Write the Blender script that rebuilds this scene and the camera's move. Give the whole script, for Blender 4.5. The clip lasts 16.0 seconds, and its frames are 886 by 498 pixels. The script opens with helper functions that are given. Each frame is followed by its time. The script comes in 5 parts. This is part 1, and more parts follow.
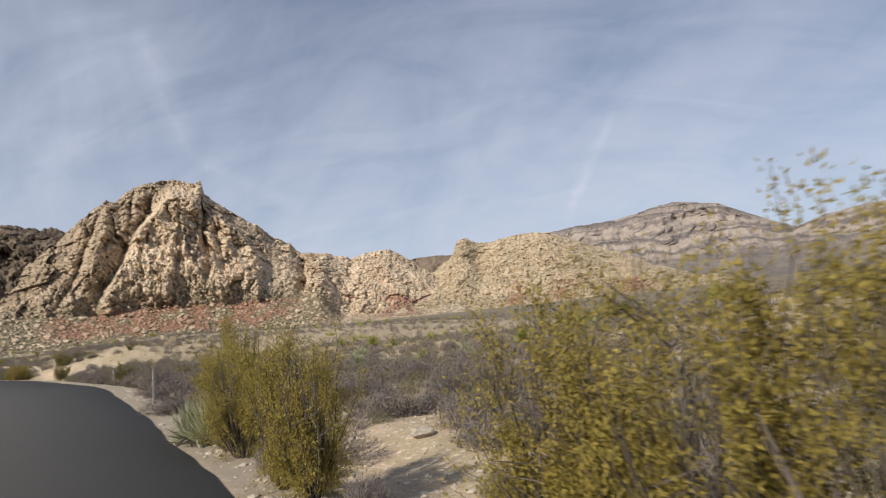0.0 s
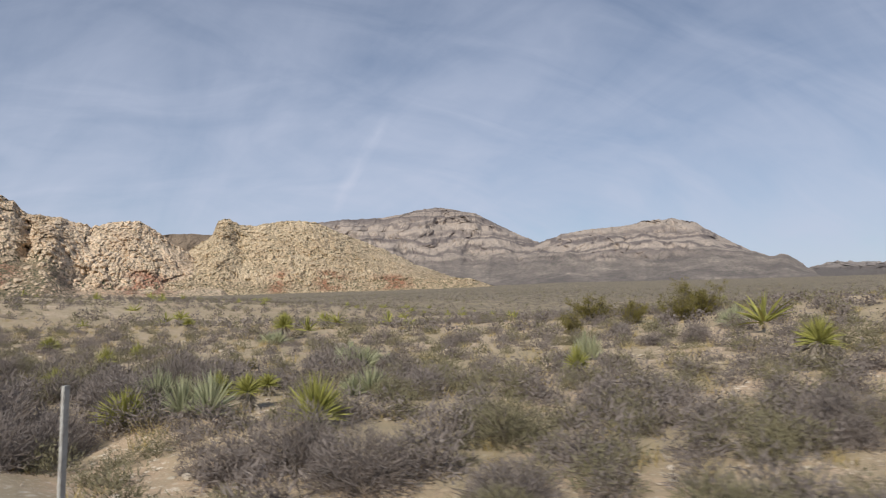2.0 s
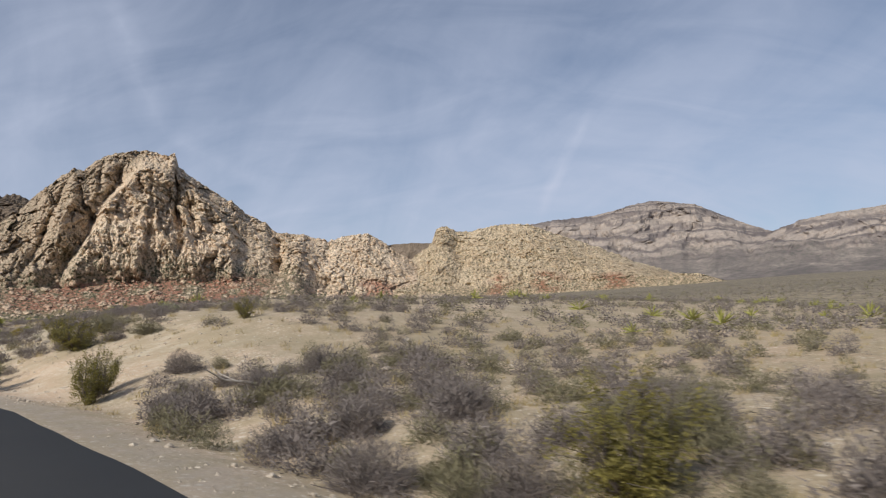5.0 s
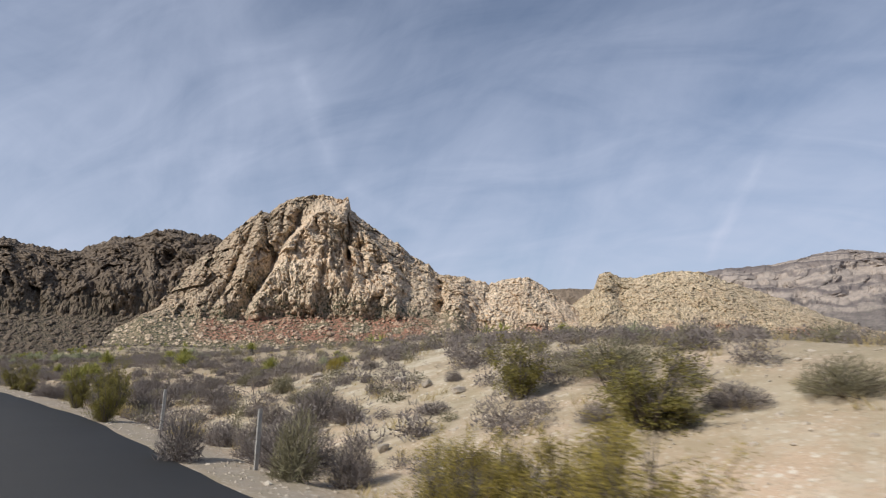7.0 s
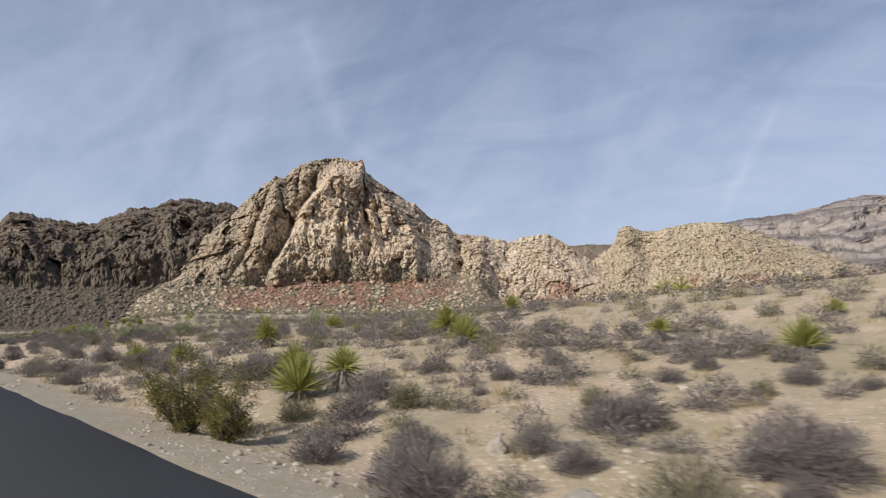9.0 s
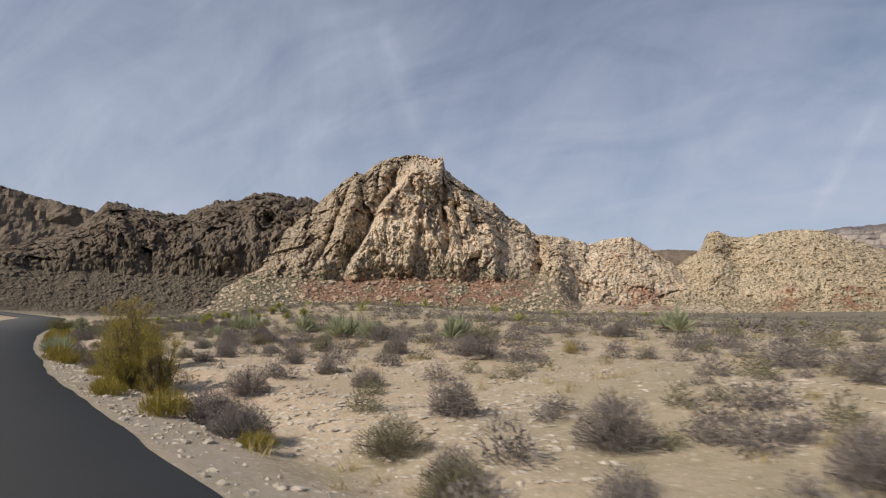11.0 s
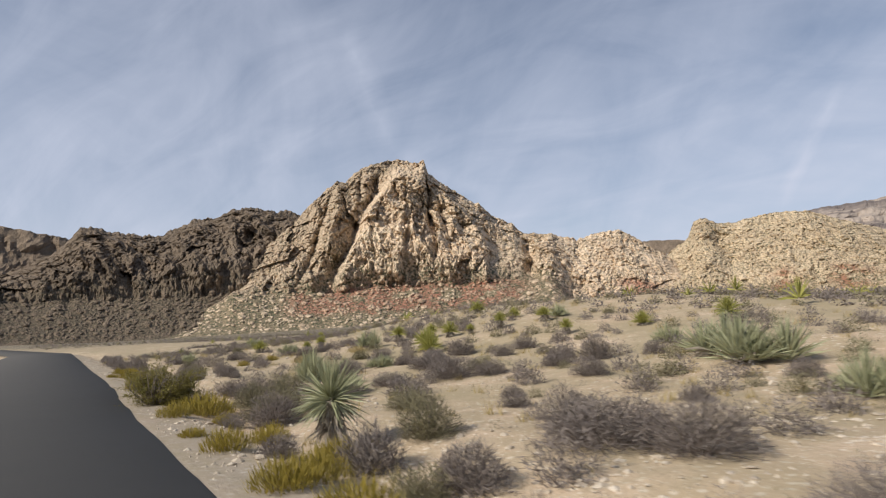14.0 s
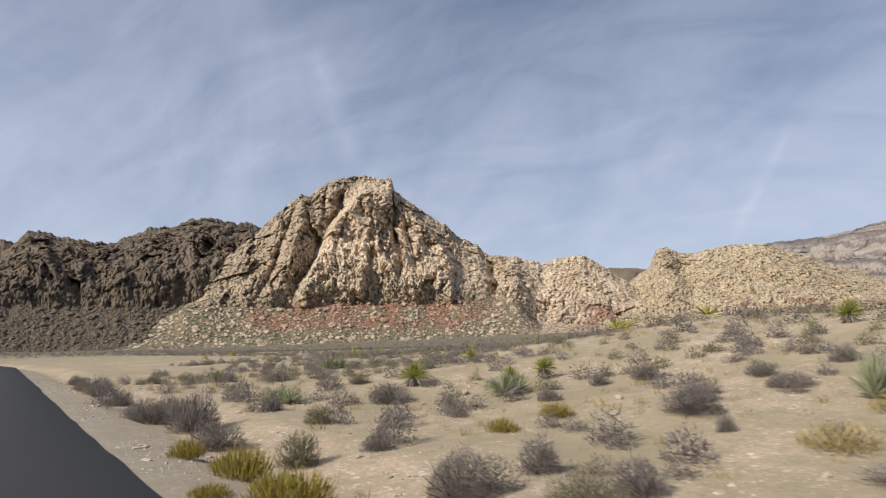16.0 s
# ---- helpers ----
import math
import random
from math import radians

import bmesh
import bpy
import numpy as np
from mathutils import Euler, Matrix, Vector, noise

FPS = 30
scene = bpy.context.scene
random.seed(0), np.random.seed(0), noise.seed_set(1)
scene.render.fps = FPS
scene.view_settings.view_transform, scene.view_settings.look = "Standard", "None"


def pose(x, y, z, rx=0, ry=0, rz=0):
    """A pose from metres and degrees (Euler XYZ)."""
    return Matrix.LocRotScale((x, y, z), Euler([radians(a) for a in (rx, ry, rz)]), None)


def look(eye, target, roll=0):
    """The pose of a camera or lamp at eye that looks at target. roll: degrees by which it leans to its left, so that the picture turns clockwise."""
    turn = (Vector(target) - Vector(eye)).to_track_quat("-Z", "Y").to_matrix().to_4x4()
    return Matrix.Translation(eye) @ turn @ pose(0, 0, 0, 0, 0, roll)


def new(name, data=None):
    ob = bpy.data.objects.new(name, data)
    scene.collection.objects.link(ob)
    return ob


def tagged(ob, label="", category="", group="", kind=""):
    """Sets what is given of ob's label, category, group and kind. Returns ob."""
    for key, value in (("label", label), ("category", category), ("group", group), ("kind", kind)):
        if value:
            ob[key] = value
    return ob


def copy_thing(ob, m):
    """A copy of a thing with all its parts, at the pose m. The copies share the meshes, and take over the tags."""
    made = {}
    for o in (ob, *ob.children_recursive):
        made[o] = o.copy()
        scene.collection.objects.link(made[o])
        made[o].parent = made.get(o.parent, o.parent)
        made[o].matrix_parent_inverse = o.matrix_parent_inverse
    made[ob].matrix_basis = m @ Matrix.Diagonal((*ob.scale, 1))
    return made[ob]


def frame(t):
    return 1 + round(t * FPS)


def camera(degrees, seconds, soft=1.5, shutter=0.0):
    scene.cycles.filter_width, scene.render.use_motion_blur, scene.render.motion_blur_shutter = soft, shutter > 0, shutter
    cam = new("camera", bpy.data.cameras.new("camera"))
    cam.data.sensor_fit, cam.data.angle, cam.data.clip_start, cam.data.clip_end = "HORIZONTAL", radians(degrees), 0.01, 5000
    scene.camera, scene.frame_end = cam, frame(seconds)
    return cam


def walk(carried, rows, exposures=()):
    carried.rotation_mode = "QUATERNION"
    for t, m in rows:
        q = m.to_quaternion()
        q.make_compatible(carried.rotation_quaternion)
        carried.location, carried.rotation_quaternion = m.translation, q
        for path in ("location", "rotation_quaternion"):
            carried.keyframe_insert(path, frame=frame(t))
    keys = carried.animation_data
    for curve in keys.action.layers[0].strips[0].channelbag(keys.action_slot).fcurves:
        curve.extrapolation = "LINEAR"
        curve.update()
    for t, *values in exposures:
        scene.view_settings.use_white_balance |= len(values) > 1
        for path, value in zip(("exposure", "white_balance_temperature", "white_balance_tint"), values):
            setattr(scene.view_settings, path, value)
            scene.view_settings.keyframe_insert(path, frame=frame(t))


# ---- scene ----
cam = camera(67.0, 16.0, 1.2, 0.14)


def aim(x, y, bearing, pitch, roll):
    """Camera pose 2 m above the road: bearing clockwise from ahead, all in degrees."""
    return pose(x, y, 2.0, 0, 0, -bearing) @ pose(0, 0, 0, 90 + pitch) @ pose(0, 0, 0, 0, 0, roll)


PATH = [
    (0, aim(0.00, 0.00, 47.72, 6.73, -4.30)),
    (0.5, aim(1.85, 5.01, 55.79, 4.97, -0.96)),
    (1, aim(3.60, 10.03, 59.73, 4.55, -3.55)),
    (1.5, aim(5.24, 15.03, 64.88, 6.08, 0.13)),
    (2, aim(6.79, 20.03, 67.86, 5.21, -0.41)),
    (2.5, aim(8.24, 25.02, 71.47, 5.48, -1.29)),
    (3, aim(9.59, 30.00, 84.19, 7.66, -3.38)),
    (3.5, aim(10.85, 34.97, 74.35, 5.44, -0.80)),
    (4, aim(12.01, 39.93, 62.07, 2.71, 0.24)),
    (4.2, aim(12.45, 41.93, 59.15, 3.46, -0.20)),
    (6.5, aim(16.36, 68.97, 38.66, 8.04, -0.40)),
    (7, aim(16.84, 75.92, 36.71, 9.55, 1.27)),
    (7.5, aim(17.14, 83.29, 36.09, 8.35, 0.18)),
    (8, aim(17.25, 91.11, 39.56, 10.76, -0.25)),
    (8.5, aim(17.20, 99.14, 35.99, 9.71, 1.58)),
    (9, aim(17.04, 107.16, 35.63, 6.21, -0.58)),
    (9.2, aim(16.96, 110.36, 34.16, 6.85, -1.17)),
    (11.3, aim(15.05, 143.80, 28.41, 5.76, 2.08)),
    (11.5, aim(14.78, 146.97, 27.17, 5.36, 1.82)),
    (12, aim(14.03, 154.86, 24.87, 3.79, 1.13)),
    (12.5, aim(13.32, 162.72, 24.70, 4.00, 1.93)),
    (13, aim(12.77, 170.52, 24.70, 5.70, -1.84)),
    (13.5, aim(12.38, 178.26, 24.97, 6.80, -2.09)),
    (14, aim(12.15, 185.95, 31.25, 6.61, -2.05)),
    (14.5, aim(12.08, 193.57, 31.95, 7.10, -2.74)),
    (15, aim(12.16, 201.12, 32.72, 7.35, -2.06)),
    (15.5, aim(12.40, 208.61, 33.73, 7.87, -1.89)),
    (16, aim(12.78, 216.02, 34.77, 8.30, -0.23)),
]
# the clip's own white balance drifts cooler, then warmer
EXPOSURES = [(0, 0.1, 6600, 10), (1, 0.1, 6600, 10), (2.5, -0.1, 6250, 10), (4, -0.13, 6250, 10), (6.5, 0.0, 6200, 10), (8.5, 0.0, 6050, 10), (9.2, 0.0, 6200, 10), (11.5, -0.17, 6600, 10), (11.8, -0.05, 6700, 10), (12.4, 0.18, 6800, 10), (13.1, 0.18, 6820, 10), (13.6, 0.12, 6700, 10), (14.5, 0.1, 6430, 10), (16, 0.07, 6380, 10)]
walk(cam, PATH, EXPOSURES)

# ---- world and sun ----
SUN_AZ, SUN_EL = -90.0, 36.0
sun_dir = Vector((math.sin(radians(SUN_AZ)) * math.cos(radians(SUN_EL)), math.cos(radians(SUN_AZ)) * math.cos(radians(SUN_EL)), math.sin(radians(SUN_EL))))
sun_data = bpy.data.lights.new("sun", "SUN")
sun_data.energy, sun_data.angle, sun_data.color = 4.5, radians(0.6), (1.0, 0.93, 0.83)
sun = new("sun", sun_data)
sun.matrix_world = look(sun_dir * 50, (0, 0, 0))

world = bpy.data.worlds.new("desert_sky")
scene.world = world
world.use_nodes = True


def link(tree, a, out, b, inp):
    tree.links.new(a.outputs[out], b.inputs[inp])


def math_node(tree, op, a, b=None, clamp=False):
    n = tree.nodes.new("ShaderNodeMath")
    n.operation, n.use_clamp = op, clamp
    for i, v in enumerate((a, b)):
        if v is None:
            continue
        if isinstance(v, (int, float)):
            n.inputs[i].default_value = v
        else:
            tree.links.new(v, n.inputs[i])
    return n.outputs[0]


def ramp_node(tree, fac, stops):
    n = tree.nodes.new("ShaderNodeValToRGB")
    while len(n.color_ramp.elements) < len(stops):
        n.color_ramp.elements.new(0.5)
    for e, (p, c) in zip(n.color_ramp.elements, stops):
        e.position, e.color = p, (*c, 1) if len(c) == 3 else c
    tree.links.new(fac, n.inputs[0])
    return n.outputs[0]


def mix_node(tree, fac, a, b, blend="MIX"):
    n = tree.nodes.new("ShaderNodeMix")
    n.data_type, n.blend_type = "RGBA", blend
    for i, v in ((0, fac), (6, a), (7, b)):
        if isinstance(v, (int, float)):
            n.inputs[i].default_value = v
        elif isinstance(v, tuple):
            n.inputs[i].default_value = (*v, 1)
        else:
            tree.links.new(v, n.inputs[i])
    return n.outputs[2]


def noise_node(tree, vec, scale, detail=5, rough=0.55, distort=0.0):
    n = tree.nodes.new("ShaderNodeTexNoise")
    n.inputs["Scale"].default_value, n.inputs["Detail"].default_value = scale, detail
    n.inputs["Roughness"].default_value, n.inputs["Distortion"].default_value = rough, distort
    if vec is not None:
        tree.links.new(vec, n.inputs["Vector"])
    return n.outputs["Fac"]


def toward(az, el):
    az, el = radians(az), radians(el)
    return Vector((math.sin(az) * math.cos(el), math.cos(az) * math.cos(el), math.sin(el)))


def trail(t, way, az0, el0, az1, el1, wide, much):
    """A soft streak of thin cloud between two directions, much: how white it is."""
    a, b = toward(az0, el0), toward(az1, el1)
    across, mid = a.cross(b).normalized(), (a + b).normalized()
    out = []
    wob = math_node(t, "MULTIPLY", math_node(t, "SUBTRACT", noise_node(t, way, 7.0, 4, 0.6), 0.5), wide * 2.2)
    for axis in (across, mid):
        d = t.nodes.new("ShaderNodeVectorMath")
        d.operation = "DOT_PRODUCT"
        d.inputs[1].default_value = axis
        t.links.new(way, d.inputs[0])
        out.append(d.outputs["Value"])
    off = math_node(t, "ABSOLUTE", math_node(t, "ADD", out[0], wob))
    side = math_node(t, "SUBTRACT", 1.0, math_node(t, "DIVIDE", off, wide), True)
    reach = 1 - mid.dot(a)
    along = math_node(t, "MULTIPLY", math_node(t, "SUBTRACT", out[1], 1 - reach * 1.2), 1 / (reach * 0.9), True)
    gaps = ramp_node(t, noise_node(t, way, 16.0, 4, 0.6), [(0.3, (0.3, 0.3, 0.3)), (0.62, (1, 1, 1))])
    return math_node(t, "MULTIPLY", math_node(t, "MULTIPLY", math_node(t, "MULTIPLY", side, along), gaps), much)


TRAILS = ((63.2, 16.5, 58.4, 8.2, 0.011, 0.26), (23.4, 25.0, 27.2, 14.8, 0.026, 0.17), (27.2, 14.8, 36.0, 11.0, 0.016, 0.12))


def make_sky():
    t = world.node_tree
    bg = t.nodes["Background"]
    sky = t.nodes.new("ShaderNodeTexSky")
    sky.sky_type, sky.sun_disc = "NISHITA", False
    sky.sun_elevation, sky.sun_rotation = radians(SUN_EL), radians(SUN_AZ)
    sky.altitude, sky.air_density, sky.dust_density, sky.ozone_density = 1200, 1.0, 1.2, 1.5
    co = t.nodes.new("ShaderNodeTexCoord")
    sep = t.nodes.new("ShaderNodeSeparateXYZ")
    link(t, co, "Generated", sep, 0)
    # the cloud sheet lies flat overhead: divide by the height of the view
    h = math_node(t, "ADD", math_node(t, "MAXIMUM", sep.outputs[2], 0.0), 0.75)
    cx, cy = math_node(t, "DIVIDE", sep.outputs[0], h), math_node(t, "DIVIDE", sep.outputs[1], h)
    com = t.nodes.new("ShaderNodeCombineXYZ")
    t.links.new(cx, com.inputs[0]), t.links.new(cy, com.inputs[1])

    def sheet(bearing, along, across):
        """Cloud coordinates stretched along a bearing."""
        sb, cb = math.sin(radians(bearing)), math.cos(radians(bearing))
        c = t.nodes.new("ShaderNodeCombineXYZ")
        t.links.new(math_node(t, "MULTIPLY", math_node(t, "ADD", math_node(t, "MULTIPLY", cx, sb), math_node(t, "MULTIPLY", cy, cb)), along), c.inputs[0])
        t.links.new(math_node(t, "MULTIPLY", math_node(t, "SUBTRACT", math_node(t, "MULTIPLY", cx, cb), math_node(t, "MULTIPLY", cy, sb)), across), c.inputs[1])
        return c.outputs[0]

    broad = noise_node(t, com.outputs[0], 0.7, 4, 0.5, 0.4)
    streak = noise_node(t, sheet(18, 0.8, 1.7), 2.6, 7, 0.56, 1.0)
    ripple = noise_node(t, sheet(-35, 1.0, 2.8), 4.6, 6, 0.55, 0.9)
    cover = math_node(t, "ADD", math_node(t, "MULTIPLY", streak, 0.62), math_node(t, "MULTIPLY", broad, 0.38))
    cover = math_node(t, "ADD", math_node(t, "MULTIPLY", cover, 0.66), math_node(t, "MULTIPLY", ripple, 0.34))
    amount = ramp_node(t, cover, [(0.37, (0.10, 0.10, 0.10)), (0.62, (0.60, 0.60, 0.60))])
    hz = ramp_node(t, sep.outputs[2], [(0.0, (1, 1, 1)), (0.26, (0.6, 0.6, 0.6)), (0.65, (0.0, 0.0, 0.0))])
    amount = math_node(t, "MULTIPLY", amount, math_node(t, "ADD", math_node(t, "MULTIPLY", hz, 0.5), 0.55))
    amount = math_node(t, "ADD", amount, math_node(t, "MULTIPLY", hz, 0.42), True)
    for az0, el0, az1, el1, wide, much in TRAILS:
        amount = math_node(t, "ADD", amount, trail(t, co.outputs["Generated"], az0, el0, az1, el1, wide, much), True)
    col = mix_node(t, amount, sky.outputs[0], CLOUD)
    t.links.new(col, bg.inputs[0])
    bg.inputs[1].default_value = SKY_STRENGTH


CLOUD, SKY_STRENGTH = (6.9, 7.45, 9.0), 0.081
make_sky()


# ---- materials ----
def material(name, build, rough=0.9, bump=None, spec=0.3):
    """build(tree, vec) returns a colour socket; bump = (scale, metres of relief)."""
    m = bpy.data.materials.new(name)
    m.use_nodes = True
    t = m.node_tree
    b = t.nodes["Principled BSDF"]
    co = t.nodes.new("ShaderNodeTexCoord")
    vec = co.outputs["Object"]
    t.links.new(build(t, vec), b.inputs["Base Color"])
    b.inputs["Roughness"].default_value, b.inputs["Specular IOR Level"].default_value = rough, spec
    if bump:
        n = t.nodes.new("ShaderNodeBump")
        n.inputs["Distance"].default_value, n.inputs["Strength"].default_value = bump[1], 1.0
        t.links.new(noise_node(t, vec, bump[0], 8, 0.65), n.inputs["Height"])
        t.links.new(n.outputs[0], b.inputs["Normal"])
    return m


def attr(t, name):
    a = t.nodes.new("ShaderNodeAttribute")
    a.attribute_name = name
    return a.outputs["Fac"]


def rock_build(light, dark, red, scrub, soil, scale):
    def f(t, v):
        big = noise_node(t, v, 0.010 * scale, 5, 0.6)
        fine = noise_node(t, v, 0.09 * scale, 7, 0.72)
        c = mix_node(t, ramp_node(t, big, [(0.35, (0, 0, 0)), (0.65, (1, 1, 1))]), dark, light)
        # desert varnish in streaks down the faces
        st = t.nodes.new("ShaderNodeMapping")
        st.inputs["Scale"].default_value = (0.06 * scale, 0.06 * scale, 0.014 * scale)
        t.links.new(v, st.inputs[0])
        streak = noise_node(t, st.outputs[0], 1.0, 6, 0.7)
        c = mix_node(t, math_node(t, "MULTIPLY", ramp_node(t, streak, [(0.54, (0, 0, 0)), (0.68, (1, 1, 1))]), 0.5), c, tuple(x * 0.6 for x in dark))
        c = mix_node(t, math_node(t, "MULTIPLY", ramp_node(t, fine, [(0.32, (1, 1, 1)), (0.44, (0, 0, 0))]), 0.38), c, tuple(x * 0.5 for x in dark))
        c = mix_node(t, math_node(t, "MULTIPLY", attr(t, "soil"), 0.92), c, soil)
        # brown crust, and shade painted on the slab that faces away from the sun
        brown = math_node(t, "MULTIPLY", attr(t, "varnish_shade"), math_node(t, "ADD", math_node(t, "MULTIPLY", big, 0.9), 0.15))
        c = mix_node(t, brown, c, tuple(x * 0.56 for x in dark))
        c = mix_node(t, attr(t, "red"), c, red)
        spots = noise_node(t, v, 0.13 * scale, 4, 0.75)
        mask = math_node(t, "MULTIPLY", ramp_node(t, spots, [(0.49, (0, 0, 0)), (0.55, (1, 1, 1))]), attr(t, "scrub"))
        return mix_node(t, mask, c, scrub)
    return f


def rock_material(name, light, dark, red, scrub, soil, scale, relief):
    """Broken rock: coarse cracked blocks over fine grain."""
    m = material(name, rock_build(light, dark, red, scrub, soil, scale), 0.95, None, 0.15)
    t = m.node_tree
    v = t.nodes["Texture Coordinate"].outputs["Object"]
    vor = t.nodes.new("ShaderNodeTexVoronoi")
    vor.inputs["Scale"].default_value = 0.11 * scale
    jit = t.nodes.new("ShaderNodeVectorMath")
    jit.operation = "ADD"
    nz = t.nodes.new("ShaderNodeTexNoise")
    nz.inputs["Scale"].default_value, nz.inputs["Detail"].default_value = 0.08 * scale, 4
    sc = t.nodes.new("ShaderNodeVectorMath")
    sc.operation = "SCALE"
    sc.inputs["Scale"].default_value = 12.0 / scale
    t.links.new(v, nz.inputs["Vector"]), t.links.new(nz.outputs["Color"], sc.inputs[0])
    t.links.new(v, jit.inputs[0]), t.links.new(sc.outputs[0], jit.inputs[1])
    t.links.new(jit.outputs[0], vor.inputs["Vector"])
    h = math_node(t, "ADD", math_node(t, "MULTIPLY", vor.outputs["Distance"], -1.0), math_node(t, "MULTIPLY", noise_node(t, v, 0.2 * scale, 7, 0.7), 1.3))
    n = t.nodes.new("ShaderNodeBump")
    n.inputs["Distance"].default_value, n.inputs["Strength"].default_value = relief, 1.0
    t.links.new(h, n.inputs["Height"])
    t.links.new(n.outputs[0], t.nodes["Principled BSDF"].inputs["Normal"])
    return m


SANDSTONE = rock_material("buff_sandstone", (0.78, 0.63, 0.465), (0.62, 0.475, 0.335), (0.36, 0.175, 0.12), (0.085, 0.09, 0.055), (0.225, 0.18, 0.115), 1.0, 2.6)
PALE_ROCK = rock_material("pale_gold_sandstone", (0.73, 0.59, 0.41), (0.57, 0.44, 0.295), (0.36, 0.16, 0.10), (0.12, 0.115, 0.065), (0.42, 0.32, 0.21), 1.4, 2.6)
# brown rock, its base colour darkened to hold the cliff ridge's shade
DARK_ROCK = rock_material("shade_darkened_brown_rock", (0.27, 0.21, 0.155), (0.16, 0.123, 0.09), (0.2, 0.12, 0.09), (0.06, 0.06, 0.04), (0.15, 0.12, 0.085), 1.0, 5.0)


GREY_RANGE = rock_material("hazy_blue_grey_range_rock", (0.44, 0.385, 0.34), (0.25, 0.225, 0.215), (0.17, 0.15, 0.14), (0.12, 0.12, 0.10), (0.25, 0.215, 0.185), 0.6, 7.0)


def strata_build(t, v):
    sep = t.nodes.new("ShaderNodeSeparateXYZ")
    t.links.new(v, sep.inputs[0])
    warp = math_node(t, "MULTIPLY", noise_node(t, v, 0.0022, 6, 0.6), 300.0)
    zz = math_node(t, "ADD", sep.outputs[2], warp)
    com = t.nodes.new("ShaderNodeCombineXYZ")
    t.links.new(zz, com.inputs[2])
    band = noise_node(t, com.outputs[0], 0.0085, 2, 0.6)
    c = ramp_node(t, band, [(0.38, (0.105, 0.09, 0.088)), (0.44, (0.18, 0.15, 0.137)), (0.50, (0.38, 0.32, 0.27)), (0.55, (0.15, 0.126, 0.12)), (0.62, (0.29, 0.242, 0.21))])
    blot = ramp_node(t, noise_node(t, v, 0.006, 6, 0.7), [(0.42, (0.115, 0.10, 0.095)), (0.56, (0.20, 0.172, 0.152)), (0.66, (0.31, 0.265, 0.225))])
    c = mix_node(t, math_node(t, "MULTIPLY", attr(t, "red"), 0.8), c, blot)
    spots = noise_node(t, v, 0.045, 6, 0.75)
    mask = math_node(t, "MULTIPLY", ramp_node(t, spots, [(0.46, (0, 0, 0)), (0.6, (1, 1, 1))]), attr(t, "scrub"))
    return mix_node(t, math_node(t, "MULTIPLY", mask, 0.7), c, (0.10, 0.10, 0.085))


STRATA = material("banded_grey_limestone", strata_build, 0.95, (0.05, 6.0))


